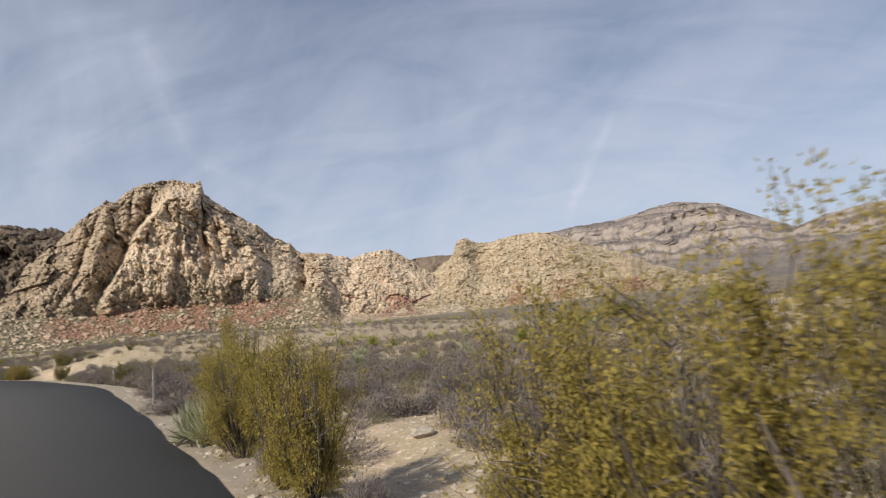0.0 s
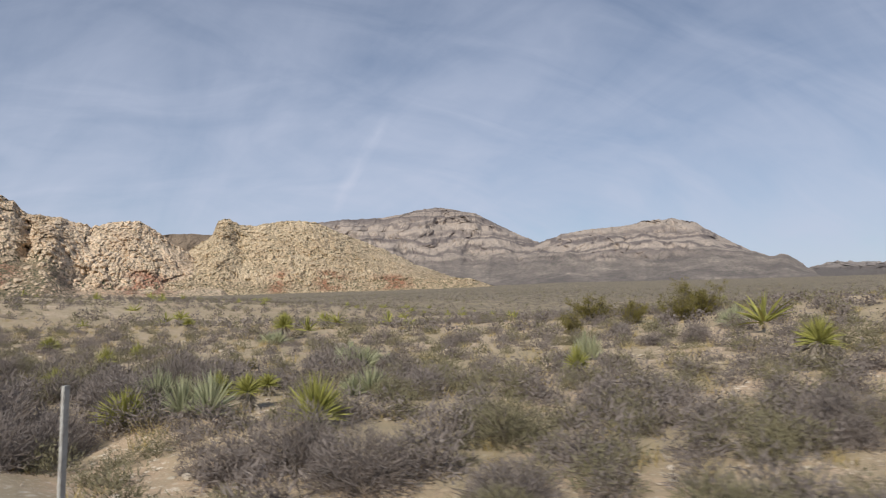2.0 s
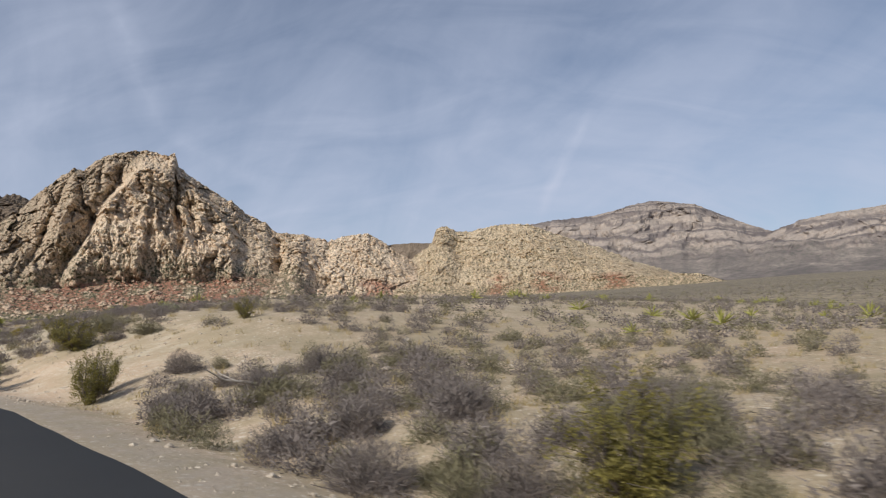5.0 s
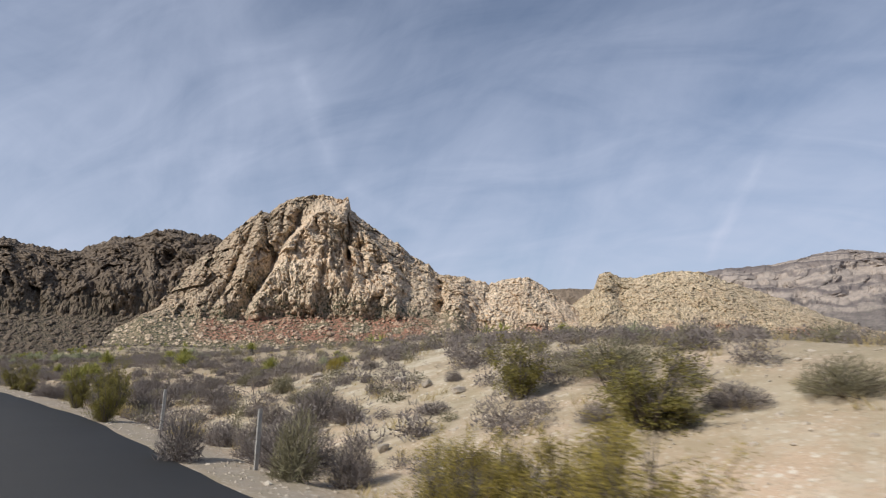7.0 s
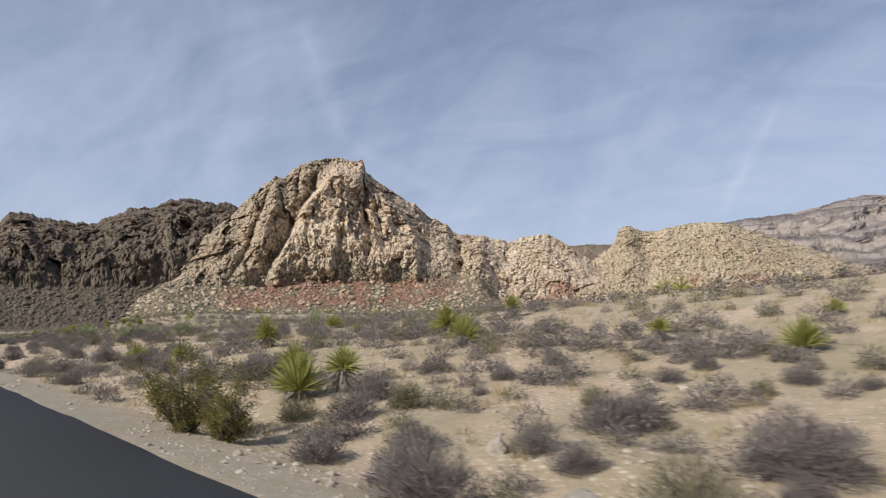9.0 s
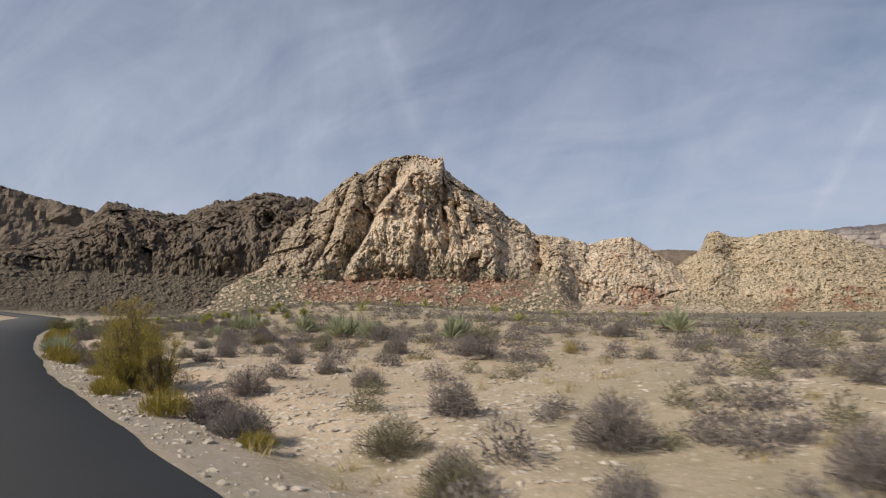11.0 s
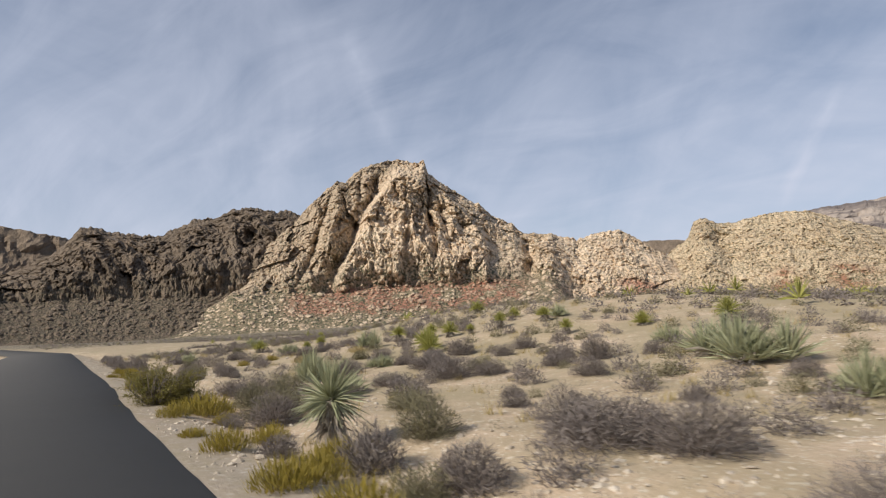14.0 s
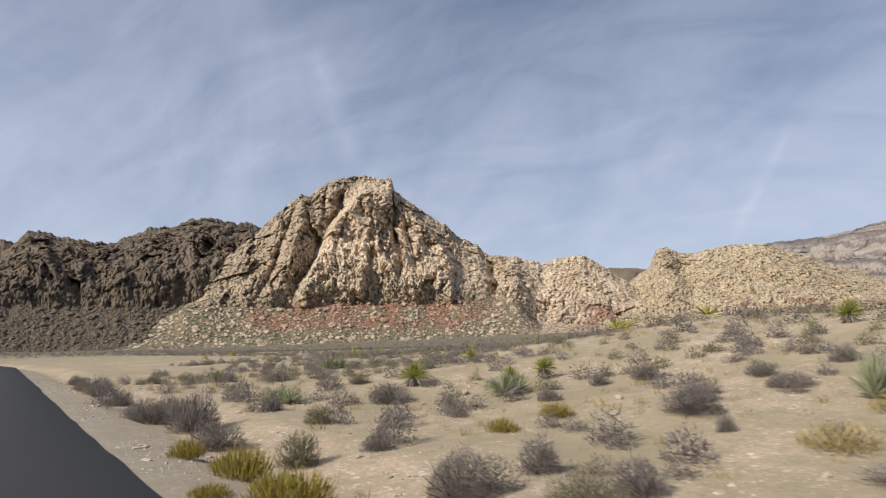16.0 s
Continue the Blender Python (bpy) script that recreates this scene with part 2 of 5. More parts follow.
def ground_build(t, v):
    big = noise_node(t, v, 0.06, 5, 0.55)
    mid = noise_node(t, v, 0.6, 6, 0.6)
    fine = noise_node(t, v, 9.0, 6, 0.7)
    c = mix_node(t, ramp_node(t, big, [(0.38, (0, 0, 0)), (0.62, (1, 1, 1))]), (0.485, 0.36, 0.25), (0.51, 0.405, 0.295))
    c = mix_node(t, math_node(t, "MULTIPLY", ramp_node(t, mid, [(0.44, (0, 0, 0)), (0.60, (1, 1, 1))]), 0.65), c, (0.36, 0.295, 0.18))
    c = mix_node(t, math_node(t, "MULTIPLY", ramp_node(t, fine, [(0.3, (1, 1, 1)), (0.5, (0, 0, 0))]), 0.5), c, (0.26, 0.19, 0.125))
    c = mix_node(t, math_node(t, "MULTIPLY", attr(t, "ruddy"), math_node(t, "ADD", math_node(t, "MULTIPLY", mid, 0.7), 0.3)), c, (0.60, 0.43, 0.30))
    for scale, lo, amount, tone in ((3.6, 0.42, 0.9, (0.74, 0.67, 0.55)), (7.0, 0.35, 0.9, (0.70, 0.62, 0.50)), (14.0, 0.30, 0.8, (0.64, 0.55, 0.44)), (9.0, 0.40, 0.6, (0.25, 0.19, 0.13)), (26.0, 0.3, 0.6, (0.30, 0.235, 0.165))):
        vor = t.nodes.new("ShaderNodeTexVoronoi")
        vor.inputs["Scale"].default_value = scale
        t.links.new(v, vor.inputs["Vector"])
        where = ramp_node(t, noise_node(t, v, scale * 0.11, 4, 0.6), [(lo, (0, 0, 0)), (lo + 0.12, (1, 1, 1))])
        peb = math_node(t, "MULTIPLY", ramp_node(t, vor.outputs["Distance"], [(0.16, (1, 1, 1)), (0.28, (0, 0, 0))]), where)
        c = mix_node(t, math_node(t, "MULTIPLY", peb, amount), c, tone)
    c = mix_node(t, math_node(t, "MULTIPLY", attr(t, "shoulder"), math_node(t, "ADD", math_node(t, "MULTIPLY", fine, 0.7), 0.4), True), c, (0.29, 0.255, 0.21))
    grass = ramp_node(t, noise_node(t, v, 0.19, 7, 0.72), [(0.40, (0, 0, 0)), (0.58, (1, 1, 1))])
    c = mix_node(t, math_node(t, "MULTIPLY", grass, math_node(t, "MULTIPLY", attr(t, "grass"), 0.9)), c, (0.345, 0.285, 0.185))
    low = ramp_node(t, noise_node(t, v, 1.5, 8, 0.75), [(0.46, (0, 0, 0)), (0.58, (1, 1, 1))])
    open_ground = math_node(t, "SUBTRACT", 1.0, attr(t, "ruddy"), True)
    c = mix_node(t, math_node(t, "MULTIPLY", low, math_node(t, "MULTIPLY", open_ground, 0.5)), c, (0.29, 0.245, 0.16))
    chalk = ramp_node(t, noise_node(t, v, 0.9, 7, 0.7), [(0.46, (0, 0, 0)), (0.60, (1, 1, 1))])
    c = mix_node(t, math_node(t, "MULTIPLY", chalk, math_node(t, "MULTIPLY", attr(t, "chalk"), 0.55)), c, (0.60, 0.54, 0.42))
    # scrub too small and far to stand singly
    sp = noise_node(t, v, 0.16, 9, 0.78)
    scr = math_node(t, "MULTIPLY", ramp_node(t, sp, [(0.34, (0, 0, 0)), (0.52, (1, 1, 1))]), attr(t, "scrub"))
    c = mix_node(t, math_node(t, "MULTIPLY", scr, 0.8), c, (0.165, 0.145, 0.105))
    for scale in (0.55, 0.28):
        far = t.nodes.new("ShaderNodeTexVoronoi")
        far.inputs["Scale"].default_value = scale
        t.links.new(v, far.inputs["Vector"])
        dots = ramp_node(t, far.outputs["Distance"], [(0.30, (1, 1, 1)), (0.40, (0, 0, 0))])
        c = mix_node(t, math_node(t, "MULTIPLY", dots, math_node(t, "MULTIPLY", attr(t, "scrub"), 0.85)), c, (0.12, 0.107, 0.085))
    return c


GROUND = material("stony_desert_sand", ground_build, 0.97, (6.0, 0.03), 0.15)


def asphalt_build(t, v):
    fine = noise_node(t, v, 60.0, 4, 0.7)
    big = noise_node(t, v, 0.8, 4, 0.6)
    c = mix_node(t, fine, (0.045, 0.044, 0.042), (0.085, 0.082, 0.078))
    return mix_node(t, math_node(t, "MULTIPLY", big, 0.4), c, (0.10, 0.092, 0.08))


ASPHALT = material("grey_asphalt", asphalt_build, 0.9, (90.0, 0.004))


def varied(a, b, c, scale=3.0, per="island"):
    def f(t, v):
        if per == "island":
            g = t.nodes.new("ShaderNodeNewGeometry")
            r = g.outputs["Random Per Island"]
        else:
            o = t.nodes.new("ShaderNodeObjectInfo")
            r = o.outputs["Random"]
        n = noise_node(t, v, scale, 3, 0.6)
        k = mix_node(t, r, a, b)
        return mix_node(t, ramp_node(t, n, [(0.45, (0, 0, 0)), (0.65, (1, 1, 1))]), k, c)
    return f


def leafy(name, a, b, c, scale=3.0, trans=0.25, rough=0.75):
    m = material(name, varied(a, b, c, scale), rough, None, 0.2)
    t = m.node_tree
    b_ = t.nodes["Principled BSDF"]
    tr = t.nodes.new("ShaderNodeBsdfTranslucent")
    mx = t.nodes.new("ShaderNodeMixShader")
    mx.inputs[0].default_value = trans
    src = b_.inputs["Base Color"].links[0].from_socket
    t.links.new(src, tr.inputs[0])
    t.links.new(b_.outputs[0], mx.inputs[1]), t.links.new(tr.outputs[0], mx.inputs[2])
    t.links.new(mx.outputs[0], t.nodes["Material Output"].inputs[0])
    return m


TWIG = leafy("grey_brown_twigs", (0.148, 0.125, 0.112), (0.265, 0.228, 0.203), (0.18, 0.155, 0.14), 2.0, 0.12)
TWIG_OLIVE = leafy("grey_olive_twigs", (0.15, 0.14, 0.085), (0.24, 0.215, 0.125), (0.18, 0.16, 0.105), 2.0, 0.15)
STEM = material("dark_shrub_bark", varied((0.09, 0.072, 0.06), (0.15, 0.125, 0.105), (0.12, 0.1, 0.085), 8.0), 0.9)
CREOSOTE = leafy("olive_creosote_leaves", (0.215, 0.176, 0.046), (0.46, 0.365, 0.092), (0.31, 0.25, 0.07), 2.0, 0.42)
CREOSOTE_DARK = leafy("dark_olive_creosote_leaves", (0.13, 0.118, 0.036), (0.29, 0.25, 0.07), (0.19, 0.165, 0.052), 2.0, 0.3)
YUCCA_GREEN = leafy("yellow_green_yucca_blades", (0.23, 0.235, 0.06), (0.42, 0.41, 0.115), (0.31, 0.30, 0.095), 4.0, 0.25, 0.55)
YUCCA_PALE = leafy("pale_grey_green_yucca_blades", (0.27, 0.29, 0.17), (0.40, 0.405, 0.26), (0.33, 0.33, 0.2), 4.0, 0.2, 0.5)
DEAD_LEAF = material("dry_grey_dead_leaves", varied((0.24, 0.205, 0.16), (0.36, 0.32, 0.26), (0.2, 0.17, 0.135), 5.0), 0.9)
RABBIT = leafy("ochre_yellow_brush", (0.24, 0.195, 0.035), (0.36, 0.275, 0.055), (0.27, 0.22, 0.06), 3.0, 0.25)
STRAW = leafy("dry_straw_grass", (0.38, 0.30, 0.14), (0.48, 0.39, 0.19), (0.34, 0.27, 0.13), 3.0, 0.25)
STONE = material("pale_limestone_stones", varied((0.36, 0.30, 0.23), (0.58, 0.51, 0.41), (0.43, 0.36, 0.28), 6.0), 0.95, (14.0, 0.03))
FLAKE = material("chalky_limestone_flakes", varied((0.48, 0.405, 0.315), (0.66, 0.58, 0.47), (0.38, 0.315, 0.245), 6.0), 0.95, (14.0, 0.03))
BOULDER = material("weathered_grey_boulder", varied((0.33, 0.28, 0.22), (0.47, 0.41, 0.335), (0.26, 0.225, 0.18), 3.0, "object"), 0.95, (9.0, 0.05))
POST_STEEL = material("galvanised_grey_post", varied((0.38, 0.37, 0.34), (0.46, 0.45, 0.42), (0.30, 0.28, 0.25), 9.0, "object"), 0.55, (30.0, 0.003), 0.5)
POST_BROWN = material("brown_weathered_post", varied((0.12, 0.085, 0.06), (0.16, 0.115, 0.08), (0.09, 0.07, 0.055), 9.0, "object"), 0.8, (30.0, 0.003))
REFLECTOR = material("white_reflector", varied((0.6, 0.6, 0.58), (0.66, 0.66, 0.64), (0.5, 0.5, 0.48), 9.0, "object"), 0.35, None, 0.6)
DEADWOOD = material("bleached_dead_wood", varied((0.38, 0.34, 0.29), (0.48, 0.43, 0.37), (0.28, 0.245, 0.2), 7.0, "object"), 0.9, (20.0, 0.01))
# ---- the lie of the land ----
def hash2(ix, iy, seed):
    h = (ix.astype(np.int64) * 374761393 + iy.astype(np.int64) * 668265263 + int(seed) * 2147483647) & 0xFFFFFFFF
    h = ((h ^ (h >> 13)) * 1274126177) & 0xFFFFFFFF
    h = ((h ^ (h >> 16)) * 2246822519) & 0xFFFFFFFF
    return ((h ^ (h >> 15)) & 0xFFFFFF) / float(0xFFFFFF)


def vnoise(x, y, seed=0):
    ix, iy = np.floor(x), np.floor(y)
    fx, fy = x - ix, y - iy
    fx, fy = fx * fx * (3 - 2 * fx), fy * fy * (3 - 2 * fy)
    a, b = hash2(ix, iy, seed), hash2(ix + 1, iy, seed)
    c, d = hash2(ix, iy + 1, seed), hash2(ix + 1, iy + 1, seed)
    return (a + (b - a) * fx) * (1 - fy) + (c + (d - c) * fx) * fy


def fbm(x, y, seed=0, octaves=4, gain=0.5):
    s, w, tot = 0, 1.0, 0.0
    for k in range(octaves):
        s, tot = s + w * vnoise(x * 2 ** k, y * 2 ** k, seed + 17 * k), tot + w
        w *= gain
    return s / tot


def smooth(a, b, x):
    t = np.clip((x - a) / (b - a), 0, 1)
    return t * t * (3 - 2 * t)


HUB = (14.0, 108.0)  # the middle of the drive; mountains are laid out round it
ROAD_Y = (-900, -60, 0, 10, 20, 30, 40, 55, 69, 83, 99, 115, 131, 147, 163, 178, 194, 208, 216, 300, 900)
ROAD_X = (-420, -24, 0.0, 3.6, 6.8, 9.6, 12.0, 14.3, 16.4, 17.1, 17.2, 16.7, 15.8, 14.8, 13.3, 12.4, 12.1, 12.4, 12.8, 14.5, -60)


def lateral(x, y):
    """Metres to the right of the driven line."""
    return x - np.interp(y, ROAD_Y, ROAD_X)


EDGE_Y, EDGE_D = (0, 15, 30, 45, 80, 100, 115, 140, 160), (1.7, 1.7, 2.3, 3.5, 3.6, 3.7, 3.2, 2.4, 2.0)


def verge(x, y):
    """Metres past the right edge of the asphalt, counted so that the edge lies at 1.9."""
    return lateral(x, y) + 1.9 - np.interp(y, EDGE_Y, EDGE_D)


def height(x, y, rough=True):
    x, y = np.asarray(x, float), np.asarray(y, float)
    d = lateral(x, y)
    dx, dy = x - HUB[0], y - HUB[1]
    r, az = np.hypot(dx, dy), np.degrees(np.arctan2(dx, dy))
    slope = np.interp(az, (-180, -30, 4, 17, 30, 42, 60, 80, 110, 150, 180), (0, 0, -0.004, 0.003, 0.011, 0.022, 0.031, 0.042, 0.042, 0.01, 0))
    z = slope * np.maximum(0, r - 140)
    bank = np.interp(y, (-126, -31, 8, 28, 50, 66, 79, 94, 113, 132, 154, 181, 200, 218, 238, 256, 290, 345, 500), (3.8, 3.6, 2.8, 1.3, 0.8, 1.1, 2.6, 3.7, 4.2, 3.4, 2.3, 2.2, 2.4, 3.7, 3.9, 2.0, 0.8, 0.5, 0.3))
    near = np.interp(y, (60, 75, 97, 113, 141, 160, 196), (0.0, 1.0, 0.6, 0.1, 0.4, 0.3, 0.0))
    z = z + bank * (near * smooth(5, 17, d) + (1 - near) * smooth(7, 38, d)) * (1 - 0.55 * smooth(60, 220, d))
    e = verge(x, y)
    off = smooth(2.6, 6, e) + smooth(7.5, 12, -d)
    if rough:
        z = z + off * ((fbm(x / 9, y / 9, 3, 3) - 0.5) * 0.7 + (fbm(x / 60, y / 60, 5, 3) - 0.5) * 2.2 * smooth(25, 120, np.abs(d)) + (fbm(x / 1.3, y / 1.3, 8, 3) - 0.5) * 0.16)
    z = z - 0.28 * smooth(2.9, 4.2, e) * (1 - smooth(4.6, 7.0, e)) - 0.6 * smooth(8, 30, -d)
    return z - 0.05 * smooth(1.9, 2.3, e) - 0.06 * smooth(5.3, 6.2, -d)
# ---- ground, road and mountains ----
def mesh_object(name, verts, faces, mat, attrs=None, smooth_shade=True):
    me = bpy.data.meshes.new(name)
    verts, faces = np.asarray(verts, np.float32), np.asarray(faces, np.int32)
    n, k = faces.shape
    me.vertices.add(len(verts)), me.loops.add(n * k), me.polygons.add(n)
    me.vertices.foreach_set("co", verts.ravel())
    me.loops.foreach_set("vertex_index", faces.ravel())
    me.polygons.foreach_set("loop_start", np.arange(0, n * k, k, dtype=np.int32))
    me.polygons.foreach_set("use_smooth", np.full(n, smooth_shade))
    me.update(calc_edges=True)
    for key, values in (attrs or {}).items():
        a = me.attributes.new(key, "FLOAT", "POINT")
        a.data.foreach_set("value", np.asarray(values, np.float32).ravel())
    me.materials.append(mat)
    return new(name, me)


def grid_faces(nu, nv):
    i, j = np.meshgrid(np.arange(nu - 1), np.arange(nv - 1), indexing="ij")
    a = (i * nv + j).ravel()
    return np.stack([a, a + nv, a + nv + 1, a + 1], -1)


def spread(lo, hi, step, end, grow=1.13):
    """Even steps between lo and hi, then steps that grow out to -end and +end."""
    core = np.arange(lo, hi + step / 2, step)
    out, s = [], step
    p = hi
    while p < end:
        s *= grow
        p += s
        out.append(p)
    inn, s = [], step
    p = lo
    while p > -end:
        s *= grow
        p -= s
        inn.append(p)
    return np.array(inn[::-1] + list(core) + out)


def build_ground():
    gy = spread(-25, 290, 0.9, 4700)
    gd = spread(-7, 36, 0.5, 4700)
    Y, Dd = np.meshgrid(gy, gd, indexing="ij")
    X = Dd + np.interp(Y, ROAD_Y, ROAD_X)
    Z = height(X, Y)
    r = np.hypot(X - HUB[0], Y - HUB[1])
    d = lateral(X, Y)
    v = np.stack([X, Y, Z], -1).reshape(-1, 3)
    bare = np.interp(Y, (28, 44, 69, 82, 110, 132, 157, 192, 204), (1, 0.6, 0.8, 0.85, 0.95, 0.8, 0.7, 0.85, 1.1))
    ob = mesh_object("ground", v, grid_faces(len(gy), len(gd)), GROUND, {"chalk": np.exp(-((Y - 97) / 9) ** 2) * smooth(4, 7, d) * (1 - smooth(15, 20, d)) + 0.7 * np.exp(-((Y - 78) / 6) ** 2) * smooth(3, 5, d) * (1 - smooth(11, 15, d)), "scrub": np.clip(0.75 * smooth(45, 150, d) + smooth(180, 520, r), 0, 1), "grass": smooth(4, 9, d) * bare, "ruddy": np.clip(0.9 * smooth(70, 75, Y) * (1 - smooth(81, 88, Y)) * (1 - smooth(9, 15, d)) + 0.7 * smooth(148, 156, Y) * (1 - smooth(186, 194, Y)) * (1 - smooth(10, 16, d)) + 0.2 * smooth(150, 160, Y) * (1 - smooth(196, 225, Y)), 0, 1) * smooth(3, 4.5, d) * (1 - 0.7 * smooth(16, 40, d)), "shoulder": smooth(1.7, 2.0, verge(X, Y)) * (1 - smooth(2.6, 3.6, verge(X, Y)))})
    return tagged(ob, "stony tan desert ground with dry grass patches", "ground", kind="structure")


build_ground()


def build_road():
    y = np.arange(-60, 520, 1.0)
    cx = np.interp(y, ROAD_Y, ROAD_X)
    cols = [(-5.6, -0.10, 0), (-5.55, 0.012, 0), (-1.8, 0.06, 0), (0.0, 0.012, 1), (0.08, -0.12, 1)]
    side = np.interp(y, EDGE_Y, EDGE_D) + (fbm(y / 1.7, 0 * y, 14, 3) - 0.5) * 0.16
    v = np.array([[(c + o + k * q, yy, h) for o, h, k in cols] for c, yy, q in zip(cx, y, side)]).reshape(-1, 3)
    ob = mesh_object("road", v, grid_faces(len(y), len(cols)), ASPHALT)
    tagged(ob, "two-lane grey asphalt desert road with dusty edges", "road", kind="structure")


build_road()


def worley(x, y, seed=0):
    """Distance to the nearest of scattered points: 0 at their middle, larger in the cracks between."""
    ix, iy = np.floor(x), np.floor(y)
    best = np.full(x.shape, 9.0)
    for a in (-1, 0, 1):
        for b in (-1, 0, 1):
            cx, cy = ix + a, iy + b
            px, py = cx + hash2(cx, cy, seed), cy + hash2(cx, cy, seed + 5)
            best = np.minimum(best, (px - x) ** 2 + (py - y) ** 2)
    return np.sqrt(best)


def blocks(x, y, seed, share):
    """Height of loose round blocks, one in some of the unit cells: 0 on the bare slope, up to 1 on a block."""
    ix, iy = np.floor(x), np.floor(y)
    best = np.zeros(x.shape)
    for a in (-1, 0, 1):
        for b in (-1, 0, 1):
            cx, cy = ix + a, iy + b
            px, py = cx + hash2(cx, cy, seed), cy + hash2(cx, cy, seed + 5)
            rad = 0.22 + 0.5 * hash2(cx, cy, seed + 9) ** 2
            on = hash2(cx, cy, seed + 13) < share
            best = np.maximum(best, on * rad / 0.72 * np.clip(1 - ((px - x) ** 2 + (py - y) ** 2) / rad ** 2, 0, 1) ** 0.6)
    return best


def billow(x, y, seed, octaves=3, gain=0.5):
    """Rounded ribs parted by sharp cracks."""
    s, w, tot = 0, 1.0, 0.0
    for k in range(octaves):
        s, tot = s + w * np.abs(2 * vnoise(x * 2 ** k, y * 2 ** k, seed + 23 * k) - 1), tot + w
        w *= gain
    return s / tot


def facets(x, y, seed, tilt=1.0):
    """Broken rock faces: each cell stands proud by its own amount and leans its own way; also 0 in the cracks, 1 away from them."""
    ix, iy = np.floor(x), np.floor(y)
    d1, d2 = np.full(x.shape, 9.0), np.full(x.shape, 9.0)
    out = np.zeros(x.shape)
    for a in (-1, 0, 1):
        for b in (-1, 0, 1):
            cx, cy = ix + a, iy + b
            dx, dy = x - cx - hash2(cx, cy, seed), y - cy - hash2(cx, cy, seed + 5)
            d = dx * dx + dy * dy
            f = hash2(cx, cy, seed + 9) - 0.5 + tilt * (dx * (hash2(cx, cy, seed + 15) - 0.5) * 1.5 + dy * (hash2(cx, cy, seed + 21) - 0.5) * 0.9)
            near = d < d1
            d2 = np.where(near, d1, np.minimum(d2, d))
            out, d1 = np.where(near, f, out), np.where(near, d, d1)
    return out, smooth(0.0, 0.16, np.sqrt(d2) - np.sqrt(d1))


def build_mountain(name, label, mat, profile, r_base, r_foot, r_crest, nu, nv, foot=130, foot_v=0.4, relief=(60, 30, 10), knobs=((45, 14), (17, 6)), loose=((16, 6, 0.6), (8, 3.5, 0.7)), jag=4.0, gullies=(), red=None, scrub=0.5, seed=1, step=0.0, bulge=1.0, unit_m=1.5, tall=1.6, calm=None, blend=(0.90, 1.28), cover=0.25, broken=(), sway=0.35, folds=(), slab=None, varnish_shade=None):
    """A range seen from the hub: profile gives bearing and crest height; foot: height of the talus at r_foot.
    relief: depth of buttresses, ribs and cracks; knobs: size and depth of rounded outcrops; loose: blocks on the talus."""
    paz, pz = np.array([p[0] for p in profile], float), np.array([p[1] for p in profile], float)
    u = np.linspace(paz[0], paz[-1], nu)
    vv = np.linspace(0, 1, nv)
    A, V = np.meshgrid(u, vv, indexing="ij")
    arc = np.radians(A) * r_crest
    blocky = 1 - worley(arc[:, :1] / (9 * unit_m), 0 * arc[:, :1], seed + 2) * 1.3
    crest = np.interp(A, paz, pz)
    teeth = jag * ((fbm(arc / (15 * unit_m), 0 * arc, seed + 3, 4, 0.6) - 0.5) * 1.6 + (blocky - 0.4) * 0.9)
    gx, gy = HUB[0] + np.sin(np.radians(A)) * r_base, HUB[1] + np.cos(np.radians(A)) * r_base
    base = height(gx, gy, False) - 6
    wav = (fbm(arc / (60 * unit_m), 0 * arc, seed + 8, 3) - 0.5)
    low = 1 - 0.7 * smooth(calm[0], calm[1], A) if calm else 1.0
    f_h = np.minimum(foot * low * (1 + sway * wav) / np.maximum(crest - base, 1), 0.8)
    hv = np.where(V < foot_v, f_h * (V / foot_v) ** 1.15, f_h + (1 - f_h) * np.clip((V - foot_v) / (1 - foot_v), 0, 1) ** bulge)
    Z = base + (crest - base) * hv + teeth * smooth(0.80, 1.0, V)
    rock = smooth(foot_v * blend[0], foot_v * blend[1], V + 0.05 * (fbm(arc / (25 * unit_m), V * 9, seed + 9, 3) - 0.5))
    R = np.where(V < foot_v, r_base + (r_foot - r_base) * V / foot_v, r_foot + (r_crest - r_foot) * (V - foot_v) / (1 - foot_v))
    hgt = Z + (R - r_base) * 0.45
    warp = (fbm(arc / (70 * unit_m), hgt / (70 * unit_m), seed + 40, 4) - 0.5) * 70 * unit_m
    end = smooth(0, 0.06, (A - paz[0]) / (paz[-1] - paz[0])) * smooth(0, 0.06, (paz[-1] - A) / (paz[-1] - paz[0]))
    amp = 0.12 + 0.88 * rock
    if calm:
        amp = amp * (1 - 0.7 * smooth(calm[0], calm[1], A))
        cover = cover + (1 - cover) * smooth(calm[0], calm[1], A)
    if slab:
        plain = np.minimum(smooth(slab[0] - 0.3, slab[0] + 0.3, A) * (1 - smooth(slab[1] - 0.4, slab[1] + 0.4, A)), smooth(slab[2] - 0.03, slab[2] + 0.03, V) * (1 - smooth(slab[3] - 0.1, slab[3] + 0.1, V)))
        amp = amp * (1 - 0.7 * plain)
    q = arc + warp
    push = relief[0] * 2 * (fbm(q / (150 * unit_m), hgt / (240 * unit_m), seed, 3) - 0.5) * (0.3 + 0.7 * rock)
    push = push + relief[1] * 2 * (billow((q + hgt * 0.3) / (75 * unit_m), hgt / (260 * unit_m), seed + 7, 3, 0.5) - 0.3) * amp
    w2 = (fbm(arc / (30 * unit_m), hgt / (30 * unit_m), seed + 43, 3) - 0.5) * 14 * unit_m
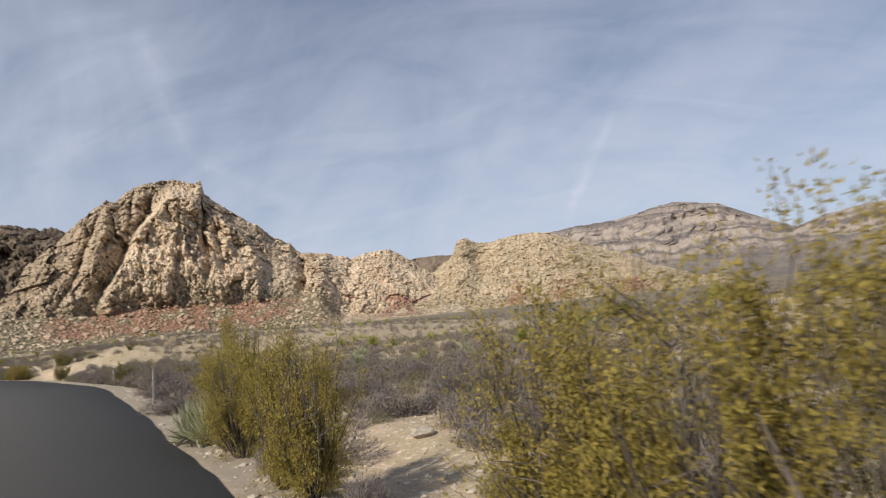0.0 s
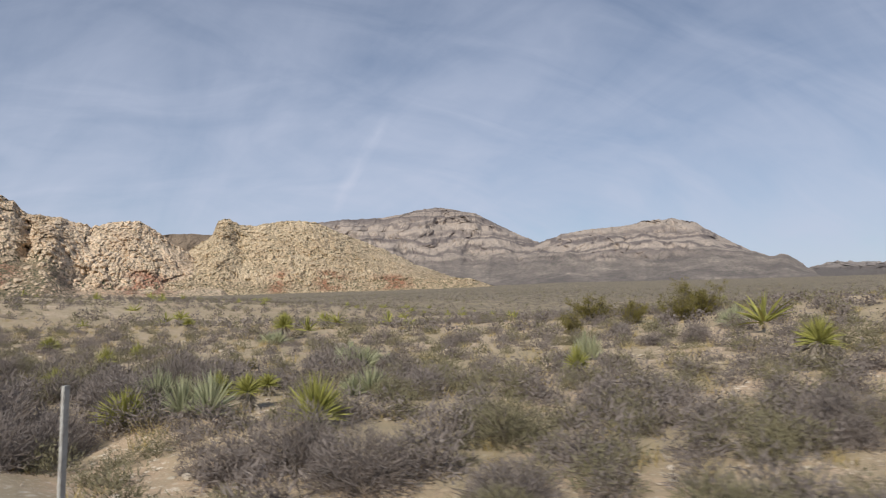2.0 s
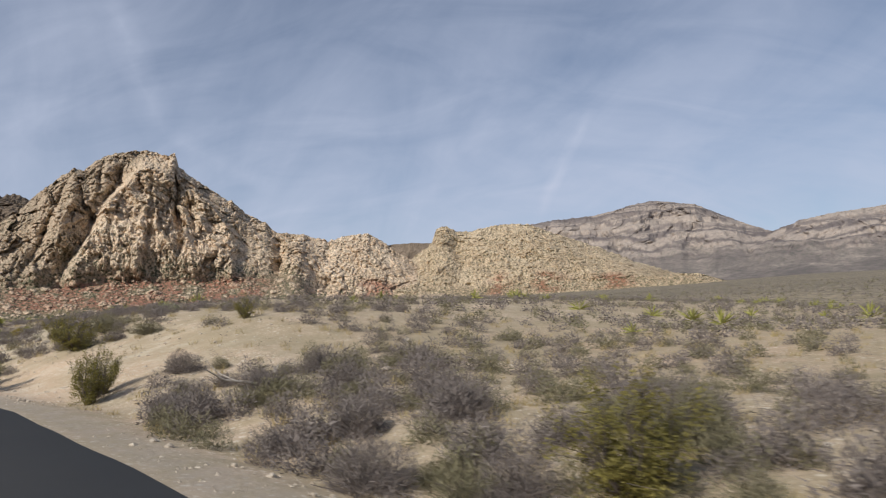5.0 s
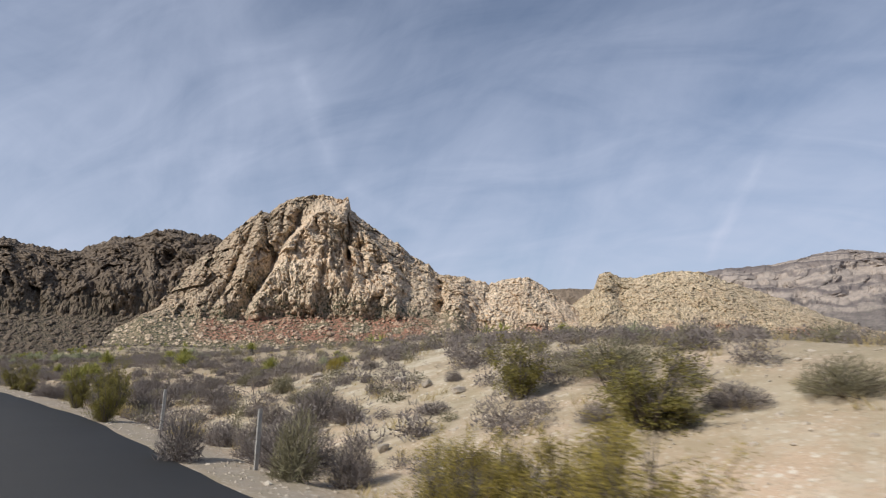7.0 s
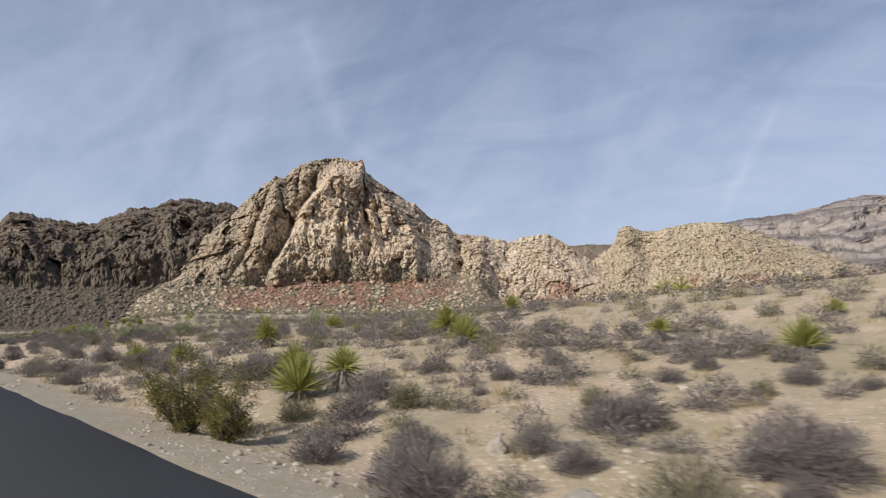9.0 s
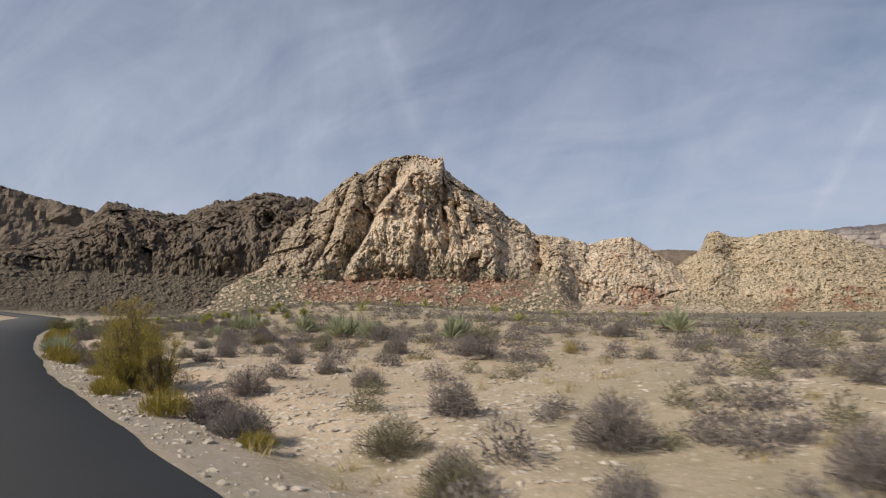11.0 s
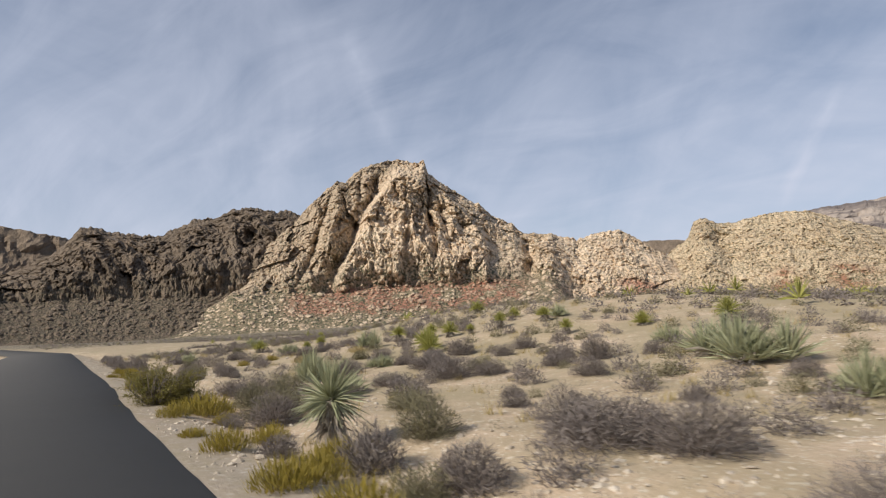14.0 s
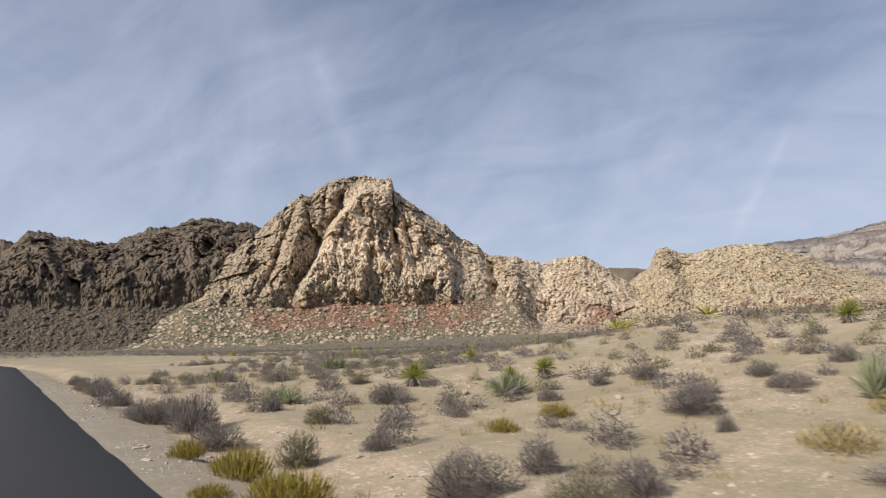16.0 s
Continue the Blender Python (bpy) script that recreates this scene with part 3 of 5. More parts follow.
    push = push + relief[2] * 2 * (billow((q + w2 - hgt * 0.15) / (22 * unit_m), (hgt + w2) / (85 * unit_m), seed + 11, 3, 0.6) - 0.3) * amp
    for k, (size, depth) in enumerate(knobs):
        wob = (fbm(arc / size, hgt / size, seed + 13 + k, 2) - 0.5) * size * 0.9
        push = push + depth * 2 * (0.3 - worley((arc + wob) / size, (hgt / tall + wob) / size, seed + 19 + k) ** 1.5) * (0.2 + 0.8 * rock)
    for k, (size, depth, stand) in enumerate(broken):
        wx = (fbm(arc / (size * 1.1), hgt / (size * 1.1), seed + 113 + k, 3) - 0.5) * size * 0.8
        wy = (fbm(arc / (size * 1.1), hgt / (size * 1.1), seed + 123 + k, 3) - 0.5) * size * 0.8
        f, crack = facets((arc + wx + 0.15 * hgt) / size, (hgt + wy) / (size * stand), seed + 133 + 7 * k)
        push = push + depth * (f * 1.5 - 0.16 * (1 - crack)) * (0.1 + 0.9 * rock) * (1 - 0.7 * plain if slab else 1) * (1 if calm is None else 1 - 0.45 * smooth(calm[0], calm[1], A))
    lump = np.zeros_like(V)
    for k, (size, depth, share) in enumerate(loose):
        b = blocks(arc / size, hgt / (size * 1.15), seed + 29 + k, share * (1 - (1 - cover) * rock))
        push, lump = push + depth * 2 * b, np.maximum(lump, smooth(0.08, 0.3, b))
    for line_a, line_v, left, right, depth, v0, v1 in folds:
        line = np.interp(V, line_v, line_a) + (fbm(V * 11, 0 * V, seed + 66, 3) - 0.5) * 0.9
        env = smooth(v0 - 0.04, v0 + 0.06, V) * (1 - smooth(v1 - 0.12, v1 + 0.02, V))
        push = push + depth * np.where(A < line, np.exp(-(line - A) / left), np.exp(-(A - line) / right)) * env
    for a0, a1, width, depth, v0, v1 in gullies:
        k = np.clip((V - v0) / (v1 - v0), 0, 1)
        line = a0 + (a1 - a0) * k + (fbm(V * 9, 0 * V, seed + 60, 3) - 0.5) * width * 2
        env = smooth(v0 - 0.05, v0 + 0.08, V) * (1 - smooth(v1 - 0.1, v1 + 0.05, V))
        push = push - depth * np.exp(-np.abs((A - line) / (width * (1.3 - 0.6 * k))) ** 1.5) * env
    flat = R
    R = R - push * (0.15 + 0.85 * end) * smooth(0, 0.1, V)
    # the skyline keeps its height as seen from the hub, however far the rock is set back
    Z = Z + (Z - 2) * (R / flat - 1) * smooth(0.55, 1.0, V)
    if step:
        zz = Z + warp * 0.25
        Z = Z + rock * (smooth(0.2, 0.8, (zz / step) % 1) - (zz / step) % 1) * step * 0.55 * (1 - smooth(0.9, 1.0, V))
    # the far side falls away behind the crest
    back = np.linspace(0, 1, 5)[1:]
    Rb = R[:, -1:] + back[None, :] * (r_crest - r_base) * 0.9
    Zb = Z[:, -1:] + (base[:, -1:] - Z[:, -1:]) * back[None, :] ** 1.3
    R, Z = np.concatenate([R, Rb], 1), np.concatenate([Z, Zb], 1)
    Ae = np.concatenate([A, np.repeat(A[:, -1:], 4, 1)], 1)
    X, Y = HUB[0] + np.sin(np.radians(Ae)) * R, HUB[1] + np.cos(np.radians(Ae)) * R
    Ve = np.concatenate([V, np.ones((nu, 4))], 1)
    arcs = np.radians(Ae) * r_crest
    mask = np.zeros_like(Ve)
    if red is not None:
        mask = red(Ae, Ve, fbm(arcs / (40 * unit_m), Z / (18 * unit_m), seed + 70, 4, 0.6))
    rock, lump = (np.concatenate([m, np.repeat(m[:, -1:], 4, 1)], 1) for m in (rock, lump))
    sc = np.clip(scrub * (0.4 + 0.6 * (1 - rock) + 0.6 * (fbm(arcs / (50 * unit_m), Z / (50 * unit_m), seed + 90, 3) - 0.4)) * (1 - 0.5 * lump), 0, 1)
    soil = (1 - rock) * (1 - 0.8 * lump)
    crust_shade = varnish_shade(Ae, Ve) if varnish_shade else 0 * Ve
    if calm:
        soil = soil * (1 - 0.85 * smooth(calm[0], calm[1], Ae))
    ob = mesh_object(name, np.stack([X, Y, Z], -1).reshape(-1, 3), grid_faces(nu, nv + 4), mat, {"red": mask * (1 - 0.45 * lump), "scrub": sc, "soil": soil, "varnish_shade": crust_shade}, False)
    return tagged(ob, label, "mountain", kind="structure")


def red_band(A, V, n):
    band = smooth(0.11, 0.19, V) * (1 - smooth(0.34, 0.38, V + 0.06 * (n - 0.5))) * smooth(0.30, 0.46, n) * smooth(16, 19, A) * (1 - smooth(35, 38, A))
    low = smooth(0.08, 0.12, V) * (1 - smooth(0.16, 0.21, V)) * smooth(0.46, 0.60, n) * smooth(22, 24, A) * (1 - smooth(33, 35, A))
    spot = np.exp(-((A - 45.6) / 1.5) ** 2) * smooth(0.16, 0.24, V) * (1 - smooth(0.42, 0.52, V)) * smooth(0.34, 0.5, n)
    wash = 0.22 * smooth(37, 39, A) * (1 - smooth(48, 50, A)) * (1 - smooth(0.30, 0.5, V)) * smooth(0.35, 0.6, n)
    return np.clip(0.95 * band + 0.8 * low + 1.2 * spot + wash, 0, 0.9)


def brown_side(A, V):
    """Old brown crust on the shoulder beside the great cleft and on the summit cap; on the bare slab the same brown
    paints its shade.
    """
    side = np.interp(V, (0.3, 0.6, 1.0), (20.8, 22.8, 27.0))
    return np.clip(0.85 * (1 - smooth(-0.8, 0.6, A - side)) * smooth(0.32, 0.40, V) + 0.5 * smooth(33.7, 34.1, A) * (1 - smooth(36.4, 37.6, A)) * smooth(0.34, 0.38, V) * (1 - smooth(0.66, 0.8, V)) + 0.35 * smooth(0.82, 0.95, V) * (1 - smooth(28, 30, A)), 0, 1)


PEAK = [(7.5, 30), (10.5, 75), (12.2, 105), (13.0, 130), (13.6, 152), (14.6, 226), (16.3, 290), (17.6, 335), (18.9, 395), (20.2, 444), (21.5, 489), (22.2, 482), (22.9, 515), (24.1, 537), (25.3, 553), (26.8, 561), (27.9, 544), (28.3, 548), (28.8, 560),
        (29.1, 512), (30.2, 476), (31.6, 437), (32.4, 416), (33.3, 402), (34.5, 359), (36.0, 332), (36.8, 300), (38.0, 291), (39.0, 291), (40.4, 276), (41.3, 269), (42.3, 280), (43.5, 290), (44.6, 291), (45.5, 272), (46.8, 238), (48.8, 181), (50.6, 110), (52.4, 40)]
build_mountain("sandstone_peak", "rugged buff sandstone peak with red band above grey talus", SANDSTONE, PEAK, 1560, 1870, 2250, 940, 300, 108, 0.36, (60, 30, 18), ((30, 5), (12, 3.4)), ((19, 6, 0.32), (10, 4.5, 0.55)), 6.0,
               ((20.4, 25.4, 0.6, 85, 0.35, 0.93), (18.2, 21.0, 0.3, 36, 0.38, 0.93), (22.6, 23.6, 0.25, 30, 0.55, 0.97), (28.95, 28.9, 0.22, 40, 0.6, 1.0), (37.2, 36.9, 0.5, 70, 0.34, 0.88), (30.6, 29.6, 0.2, 26, 0.5, 0.9), (26.4, 27.6, 0.2, 22, 0.36, 0.7)),
               red_band, 1.35, 4, 0.0, 0.85, 1.5, 2.2, (38.5, 41.0), broken=((90, 30, 2.2), (38, 15, 2.0), (15, 8, 1.5), (8, 4, 1.2)), sway=0.2,
               folds=(((21.4, 23.2, 27.2), (0.36, 0.6, 0.95), 0.7, 3.2, 95, 0.36, 0.97), ((33.7, 33.2, 30.0), (0.36, 0.65, 1.0), 2.6, 0.8, 80, 0.34, 0.97), ((19.4, 20.6, 22.0), (0.36, 0.6, 0.95), 2.5, 0.6, 50, 0.36, 0.97)), slab=(33.9, 36.7, 0.36, 0.72), varnish_shade=brown_side)

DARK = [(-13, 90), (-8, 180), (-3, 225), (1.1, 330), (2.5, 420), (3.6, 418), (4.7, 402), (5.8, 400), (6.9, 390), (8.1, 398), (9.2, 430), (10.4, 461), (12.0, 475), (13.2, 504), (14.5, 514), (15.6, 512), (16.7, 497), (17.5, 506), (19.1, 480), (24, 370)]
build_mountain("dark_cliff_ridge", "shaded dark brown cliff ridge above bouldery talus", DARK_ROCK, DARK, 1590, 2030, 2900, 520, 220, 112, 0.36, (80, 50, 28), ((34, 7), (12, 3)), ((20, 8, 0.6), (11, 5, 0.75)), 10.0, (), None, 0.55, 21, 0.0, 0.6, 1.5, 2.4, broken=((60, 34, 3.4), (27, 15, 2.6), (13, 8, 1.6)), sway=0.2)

FARLEFT = [(-20, 380), (-10, 610), (-4, 630), (-0.4, 575), (1.0, 553), (2.2, 545), (4.1, 525), (5.6, 493), (10, 350)]
build_mountain("distant_blue_ridge", "distant dark ridge beyond the cliff ridge", DARK_ROCK, FARLEFT, 3500, 3700, 4200, 150, 50, 150, 0.3, (80, 60, 24), ((60, 14),), (), 12.0, (), None, 0.4, 33)


def red_hill(A, V, n):
    s = sum(np.exp(-((A - c) / w) ** 2) for c, w in ((56.1, 0.8), (60.5, 1.2), (66.0, 1.6)))
    return np.clip(1.1 * s * smooth(0.02, 0.08, V) * (1 - smooth(0.20, 0.32, V)) * smooth(0.35, 0.5, n), 0, 0.9)


HILL = [(44.5, 60), (47.4, 195), (49.3, 258), (50.1, 282), (50.6, 342), (51.1, 350), (51.6, 345), (52.4, 327), (53.5, 322), (54.9, 338), (56.7, 348), (58.4, 345), (60.0, 315), (62.0, 282), (64.5, 238), (67.5, 175), (69.9, 138),
        (72.4, 105), (74.8, 70), (77.5, 30)]
build_mountain("pale_boulder_hill", "pale golden boulder-strewn sandstone hill with rocky knob", PALE_ROCK, HILL, 1790, 1900, 2550, 760, 210, 40, 0.15, (40, 26, 8), ((26, 4), (11, 2.6)), ((22, 6.5, 0.55), (11, 4.8, 0.9)), 5.0, ((53.1, 51.9, 0.5, 40, 0.3, 0.9),), red_hill, 2.2, 52, 0.0, 0.95, 1.5, 1.4, None, cover=0.9, broken=((40, 6, 2.6), (17, 5, 2.3), (9, 3.5, 2.0)))


def pale_talus(A, V, n):
    return np.clip((1 - smooth(0.34, 0.56, V + 0.25 * (n - 0.5))) * (0.6 + 0.6 * n), 0, 1)


WEST = [(48, 380), (53, 540), (57.9, 590), (60.2, 616), (63.5, 630), (65.5, 660), (66.7, 685), (68.4, 702), (69.9, 684), (71.8, 655), (73.3, 590), (75.2, 515), (77.1, 450), (80.0, 370), (85, 200)]
build_mountain("banded_grey_mountain", "far grey limestone mountain with pale horizontal bands", STRATA, WEST, 3100, 3700, 4500, 380, 150, 170, 0.42, (190, 88, 26), ((60, 6), (26, 3)), (), 5.0, (), pale_talus, 0.85, 71, 62.0, 0.9, 2.2, 1.6, None, (0.35, 1.9))
EAST = [(70, 220), (74.7, 366), (77.2, 435), (79.1, 485), (81.0, 509), (82.9, 517), (84.8, 532), (86.0, 553), (88.1, 558), (89.8, 528), (91.1, 458), (92.8, 381), (94.4, 315), (95.3, 288), (95.9, 309), (96.7, 285), (97.6, 225), (99.5, 140)]
build_mountain("rounded_grey_mountain", "far rounded grey mountain with pale banded summit", STRATA, EAST, 3050, 3620, 4350, 380, 150, 150, 0.42, (190, 88, 26), ((60, 6), (26, 3)), (), 5.0, (), pale_talus, 0.85, 84, 62.0, 0.9, 2.2, 1.6, None, (0.35, 1.9))
NORTH = [(93.5, 170), (96, 195), (99.3, 262), (102.3, 250), (104.2, 270), (106.4, 292), (108.4, 290), (111.7, 282), (113.6, 262), (115.6, 364), (117.5, 480), (118.7, 440), (122, 330), (130, 180)]
build_mountain("blue_grey_range", "low blue-grey desert range with a sharp summit", GREY_RANGE, NORTH, 3300, 3600, 4400, 360, 120, 50, 0.25, (80, 130, 50), ((50, 14), (24, 7)), (), 7.0, (), pale_talus, 0.3, 97, 0.0, 1.0, 2.0, 1.6, None, (0.35, 1.9))
NOTCH = [(40, 410), (46.4, 506), (48, 513), (49.9, 505), (54, 460)]
build_mountain("dark_ridge_behind_saddle", "distant dark ridge seen through the saddle", DARK_ROCK, NOTCH, 4150, 4250, 4600, 60, 30, 120, 0.3, (60, 40, 10), ((60, 8),), (), 4.0, (), None, 0.3, 103)
BACK = [(128, 150), (150, 200), (180, 150), (215, 230), (250, 180), (290, 260), (320, 200), (341, 390)]
build_mountain("low_hills_across_valley", "low brown hills across the valley", DARK_ROCK, BACK, 3300, 3550, 4200, 220, 36, 50, 0.4, (90, 60, 20), ((60, 8),), (), 8.0, (), None, 0.4, 111)
# ---- plants: blades and twigs as many small triangles ----
def rng_of(seed):
    return np.random.default_rng(seed)


def unit(v):
    return v / np.maximum(np.linalg.norm(v, axis=-1, keepdims=True), 1e-9)


def blades(p, d, length, width, rng, bend=0.0):
    """Slender leaves from points p along d: two triangles each where bent, else one."""
    side = unit(np.cross(d, rng.normal(size=p.shape)))
    w = (np.asarray(width) * np.ones(len(p)))[:, None] * side
    L = (np.asarray(length) * np.ones(len(p)))[:, None]
    if not bend:
        return np.stack([p - w / 2, p + w / 2, p + d * L], 1)
    mid = p + d * L * 0.5
    tip = mid + unit(d + np.array([0, 0, -bend])) * L * 0.5
    return np.concatenate([np.stack([p - w * 0.35, p + w * 0.35, mid + w / 2], 1), np.stack([p - w * 0.35, mid + w / 2, mid - w / 2], 1), np.stack([mid - w / 2, mid + w / 2, tip], 1)], 0)


def rods(a, b, ra, rb):
    """Three-sided tapering twigs from a to b."""
    d = unit(b - a)
    s = unit(np.cross(d, np.array([0.31, 0.77, 0.55])))
    t = np.cross(d, s)
    ring = [math.cos(k * 2.0944) * s + math.sin(k * 2.0944) * t for k in range(3)]
    ra, rb = (np.asarray(ra) * np.ones(len(a)))[:, None], (np.asarray(rb) * np.ones(len(a)))[:, None]
    out = []
    for k in range(3):
        u, v = ring[k], ring[(k + 1) % 3]
        out += [np.stack([a + u * ra, a + v * ra, b + v * rb], 1), np.stack([a + u * ra, b + v * rb, b + u * rb], 1)]
    return np.concatenate(out, 0)


def soup(name, tris, mat):
    tris = np.asarray(tris, np.float32)
    n = len(tris)
    me = bpy.data.meshes.new(name)
    me.vertices.add(n * 3), me.loops.add(n * 3), me.polygons.add(n)
    me.vertices.foreach_set("co", tris.reshape(-1))
    me.loops.foreach_set("vertex_index", np.arange(n * 3, dtype=np.int32))
    me.polygons.foreach_set("loop_start", np.arange(0, n * 3, 3, dtype=np.int32))
    me.update(calc_edges=True)
    me.materials.append(mat)
    return me


def dome_dirs(n, rng, low=0.02):
    z = rng.uniform(low, 1, n)
    a = rng.uniform(0, 2 * math.pi, n)
    r = np.sqrt(1 - z * z)
    return np.stack([r * np.cos(a), r * np.sin(a), z], -1)


def shrub_tris(seed, n, fat=1.0, stems=26, reach=1.0):
    """A rounded twiggy bush, about 1 m wide and 0.75 m high."""
    rng = rng_of(seed)
    lobes = dome_dirs(7, rng, 0.1)
    size = rng.uniform(0.75, 1.05, 7)
    d = dome_dirs(n, rng)
    lump = 0.70 + 0.30 * np.max((np.clip(d @ lobes.T, 0, 1) ** 7) * size, axis=1)
    rho = rng.uniform(0.06, 1, n) ** 0.55 * lump
    p = d * rho[:, None] * np.array([0.5, 0.5, 0.62])
    grow = unit(d * 0.7 + np.array([0, 0, 0.45]) + rng.normal(size=(n, 3)) * (0.5 + 0.12 * fat))
    tw = blades(p, grow, rng.uniform(0.07, 0.17, n) * reach, rng.uniform(0.008, 0.016, n) * fat, rng)
    k = dome_dirs(stems, rng, 0.15)
    base = k * np.array([0.05, 0.05, 0.0]) + np.array([0, 0, -0.04])
    mid = k * np.array([0.22, 0.22, 0.26])
    tip = mid + unit(k + rng.normal(size=(stems, 3)) * 0.35) * 0.26
    st = np.concatenate([rods(base, mid, 0.012, 0.008), rods(mid, tip, 0.008, 0.003)], 0)
    return tw, st


def creosote_tris(seed, n, fat=1.0, stems=24, leaf=1.0):
    """A loose upright olive bush, about 1.8 m high and 1.6 m wide."""
    rng = rng_of(seed)
    a = rng.uniform(0, 2 * math.pi, stems)
    lean = rng.uniform(0.05, 0.72, stems)
    h = rng.uniform(0.95, 1.75, stems) * (1 - 0.45 * lean)
    d0 = np.stack([np.cos(a) * lean, np.sin(a) * lean, np.ones(stems)], -1)
    b0 = np.stack([np.cos(a), np.sin(a), 0 * a], -1) * 0.07 - np.array([0, 0, 0.05])
    m0 = b0 + unit(d0) * h[:, None] * 0.5
    t0 = m0 + unit(d0 * np.array([0.55, 0.55, 1]) + rng.normal(size=(stems, 3)) * 0.12) * h[:, None] * 0.5
    st = [rods(b0, m0, 0.016, 0.010), rods(m0, t0, 0.010, 0.004)]
    # side branches, each carrying leaf clumps
    nb = stems * 9
    s = rng.integers(0, stems, nb)
    f = rng.uniform(0.08, 1.0, nb)[:, None]
    start = np.where(f < 0.5, b0[s] + (m0[s] - b0[s]) * f * 2, m0[s] + (t0[s] - m0[s]) * (f - 0.5) * 2)
    out = unit(rng.normal(size=(nb, 3)) * 0.8 + d0[s] * 0.6 + np.array([0, 0, 0.35]))
    end = start + out * rng.uniform(0.16, 0.46, nb)[:, None]
    st.append(rods(start, end, 0.005, 0.002))
    c = rng.integers(0, nb, n)
    g = rng.uniform(0.25, 1.1, n)[:, None]
    p = start[c] + (end[c] - start[c]) * g + rng.normal(size=(n, 3)) * 0.045
    # leaves gather in tufts with gaps between
    tuft = vnoise(p[:, 0] * 4.2 + p[:, 2] * 1.1, p[:, 1] * 4.2 + p[:, 2] * 3.4, seed) + 0.5 * vnoise(p[:, 0] * 11 + p[:, 2] * 5, p[:, 1] * 11 + p[:, 2] * 8, seed + 3)
    keep = tuft > np.quantile(tuft, 0.28)
    p, c, n = p[keep], c[keep], int(keep.sum())
    lv = blades(p, unit(rng.normal(size=(n, 3)) + out[c] * 0.9), rng.uniform(0.024, 0.052, n) * leaf, rng.uniform(0.014, 0.026, n) * fat * leaf, rng)
    return lv, np.concatenate(st, 0)


def rosette_tris(seed, n, length, width, low, rng=None, droop=0.35):
    rng = rng or rng_of(seed)
    el = np.radians(low + (88 - low) * rng.uniform(0, 1, n) ** 0.9)
    a = rng.uniform(0, 2 * math.pi, n)
    d = np.stack([np.cos(el) * np.cos(a), np.cos(el) * np.sin(a), np.sin(el)], -1)
    p = d * 0.05
    return blades(p, d, length * rng.uniform(0.75, 1.08, n), width * rng.uniform(0.8, 1.2, n), rng, droop * 0.5)


def part(name, data, parent, label=""):
    ob = new(name, data)
    ob.parent = parent
    if label:
        ob["label"] = label
    return ob


def thing(name, label, category, group=""):
    return tagged(new(name), label, category, group)


def sit(x, y, sx, sz, turn, sink=0.03):
    z = float(height(x, y)) - sink
    return Matrix.Translation((x, y, z)) @ Matrix.Rotation(turn, 4, "Z") @ Matrix.Diagonal((sx, sx, sz, 1))


def stock(name, group, builds, category):
    """Prototypes, kept as the first placed specimens: builds gives (label, [(part, mesh, part label)])."""
    made = []
    for label, parts in builds:
        e = thing(name, label, category, group)
        for pn, me, pl in parts:
            part(pn, me, e, pl)
        made.append([e, False])
    return made


def plant(kind, i, m):
    """Puts specimen i of a kind down; the prototype itself is used first."""
    proto = kind[i % len(kind)]
    if not proto[1]:
        proto[1] = True
        proto[0].matrix_basis = m
        return proto[0]
    e = proto[0]
    keep = e.matrix_basis.copy()
    e.matrix_basis = Matrix.Identity(4)
    c = copy_thing(e, m)
    e.matrix_basis = keep
    return c


def shrub_proto(seed, n, mat, label):
    tw, st = shrub_tris(seed, n, 0.85, 14)
    return (label, [("crown", soup("crown", tw, mat), "fine grey twig crown" if mat is TWIG else "grey-olive twig crown"), ("woody_base", soup("woody_base", st, STEM), "dark woody base")])


SHRUBS = stock("desert_shrub", "scrub beside the road", [
    shrub_proto(11, 2200, TWIG, "low rounded grey-brown twiggy desert shrub"),
    shrub_proto(12, 2150, TWIG, "leafless purple-grey desert shrub on stony sand"),
    shrub_proto(13, 2200, TWIG, "dense grey-brown blackbrush mound on sand"),
    shrub_proto(14, 2050, TWIG_OLIVE, "low olive-grey desert shrub on dry ground"),
    shrub_proto(15, 2200, TWIG, "uneven grey twiggy shrub with dark base"),
], "shrub")


def large_shrub_proto(seed, n, mat, label):
    tw, st = shrub_tris(seed, n, 0.5, 30, 0.62)
    return (label, [("crown", soup("crown", tw, mat), "fine grey twig crown" if mat is TWIG else "grey-olive twig crown"), ("woody_base", soup("woody_base", st, STEM), "dark woody base")])


LARGE_SHRUBS = stock("desert_shrub", "scrub beside the road", [
    large_shrub_proto(16, 5600, TWIG, "wide grey-brown twiggy shrub beside the road"),
    large_shrub_proto(17, 5200, TWIG, "tall dense purple-grey shrub on stony ground"),
    large_shrub_proto(18, 5400, TWIG_OLIVE, "wide olive-grey shrub on dry ground"),
    large_shrub_proto(19, 5600, TWIG, "sprawling grey shrub with dark heart"),
], "shrub")


def shrub(i, x, y, h, w):
    """A shrub of that height and width; the wide ones are twiggier."""
    return plant(LARGE_SHRUBS if w > 1.4 else SHRUBS, i, sit(x, y, w, h / 0.78, i * 2.4))


def creosote_proto(seed, n, label, stems=24, leaf=1.0, mat=CREOSOTE_DARK):
    lv, st = creosote_tris(seed, n, 1.15, stems, leaf)
    return (label, [("crown", soup("crown", lv, mat), "small-leaved olive-green crown"), ("woody_base", soup("woody_base", st, STEM), "thin dark branching base")])


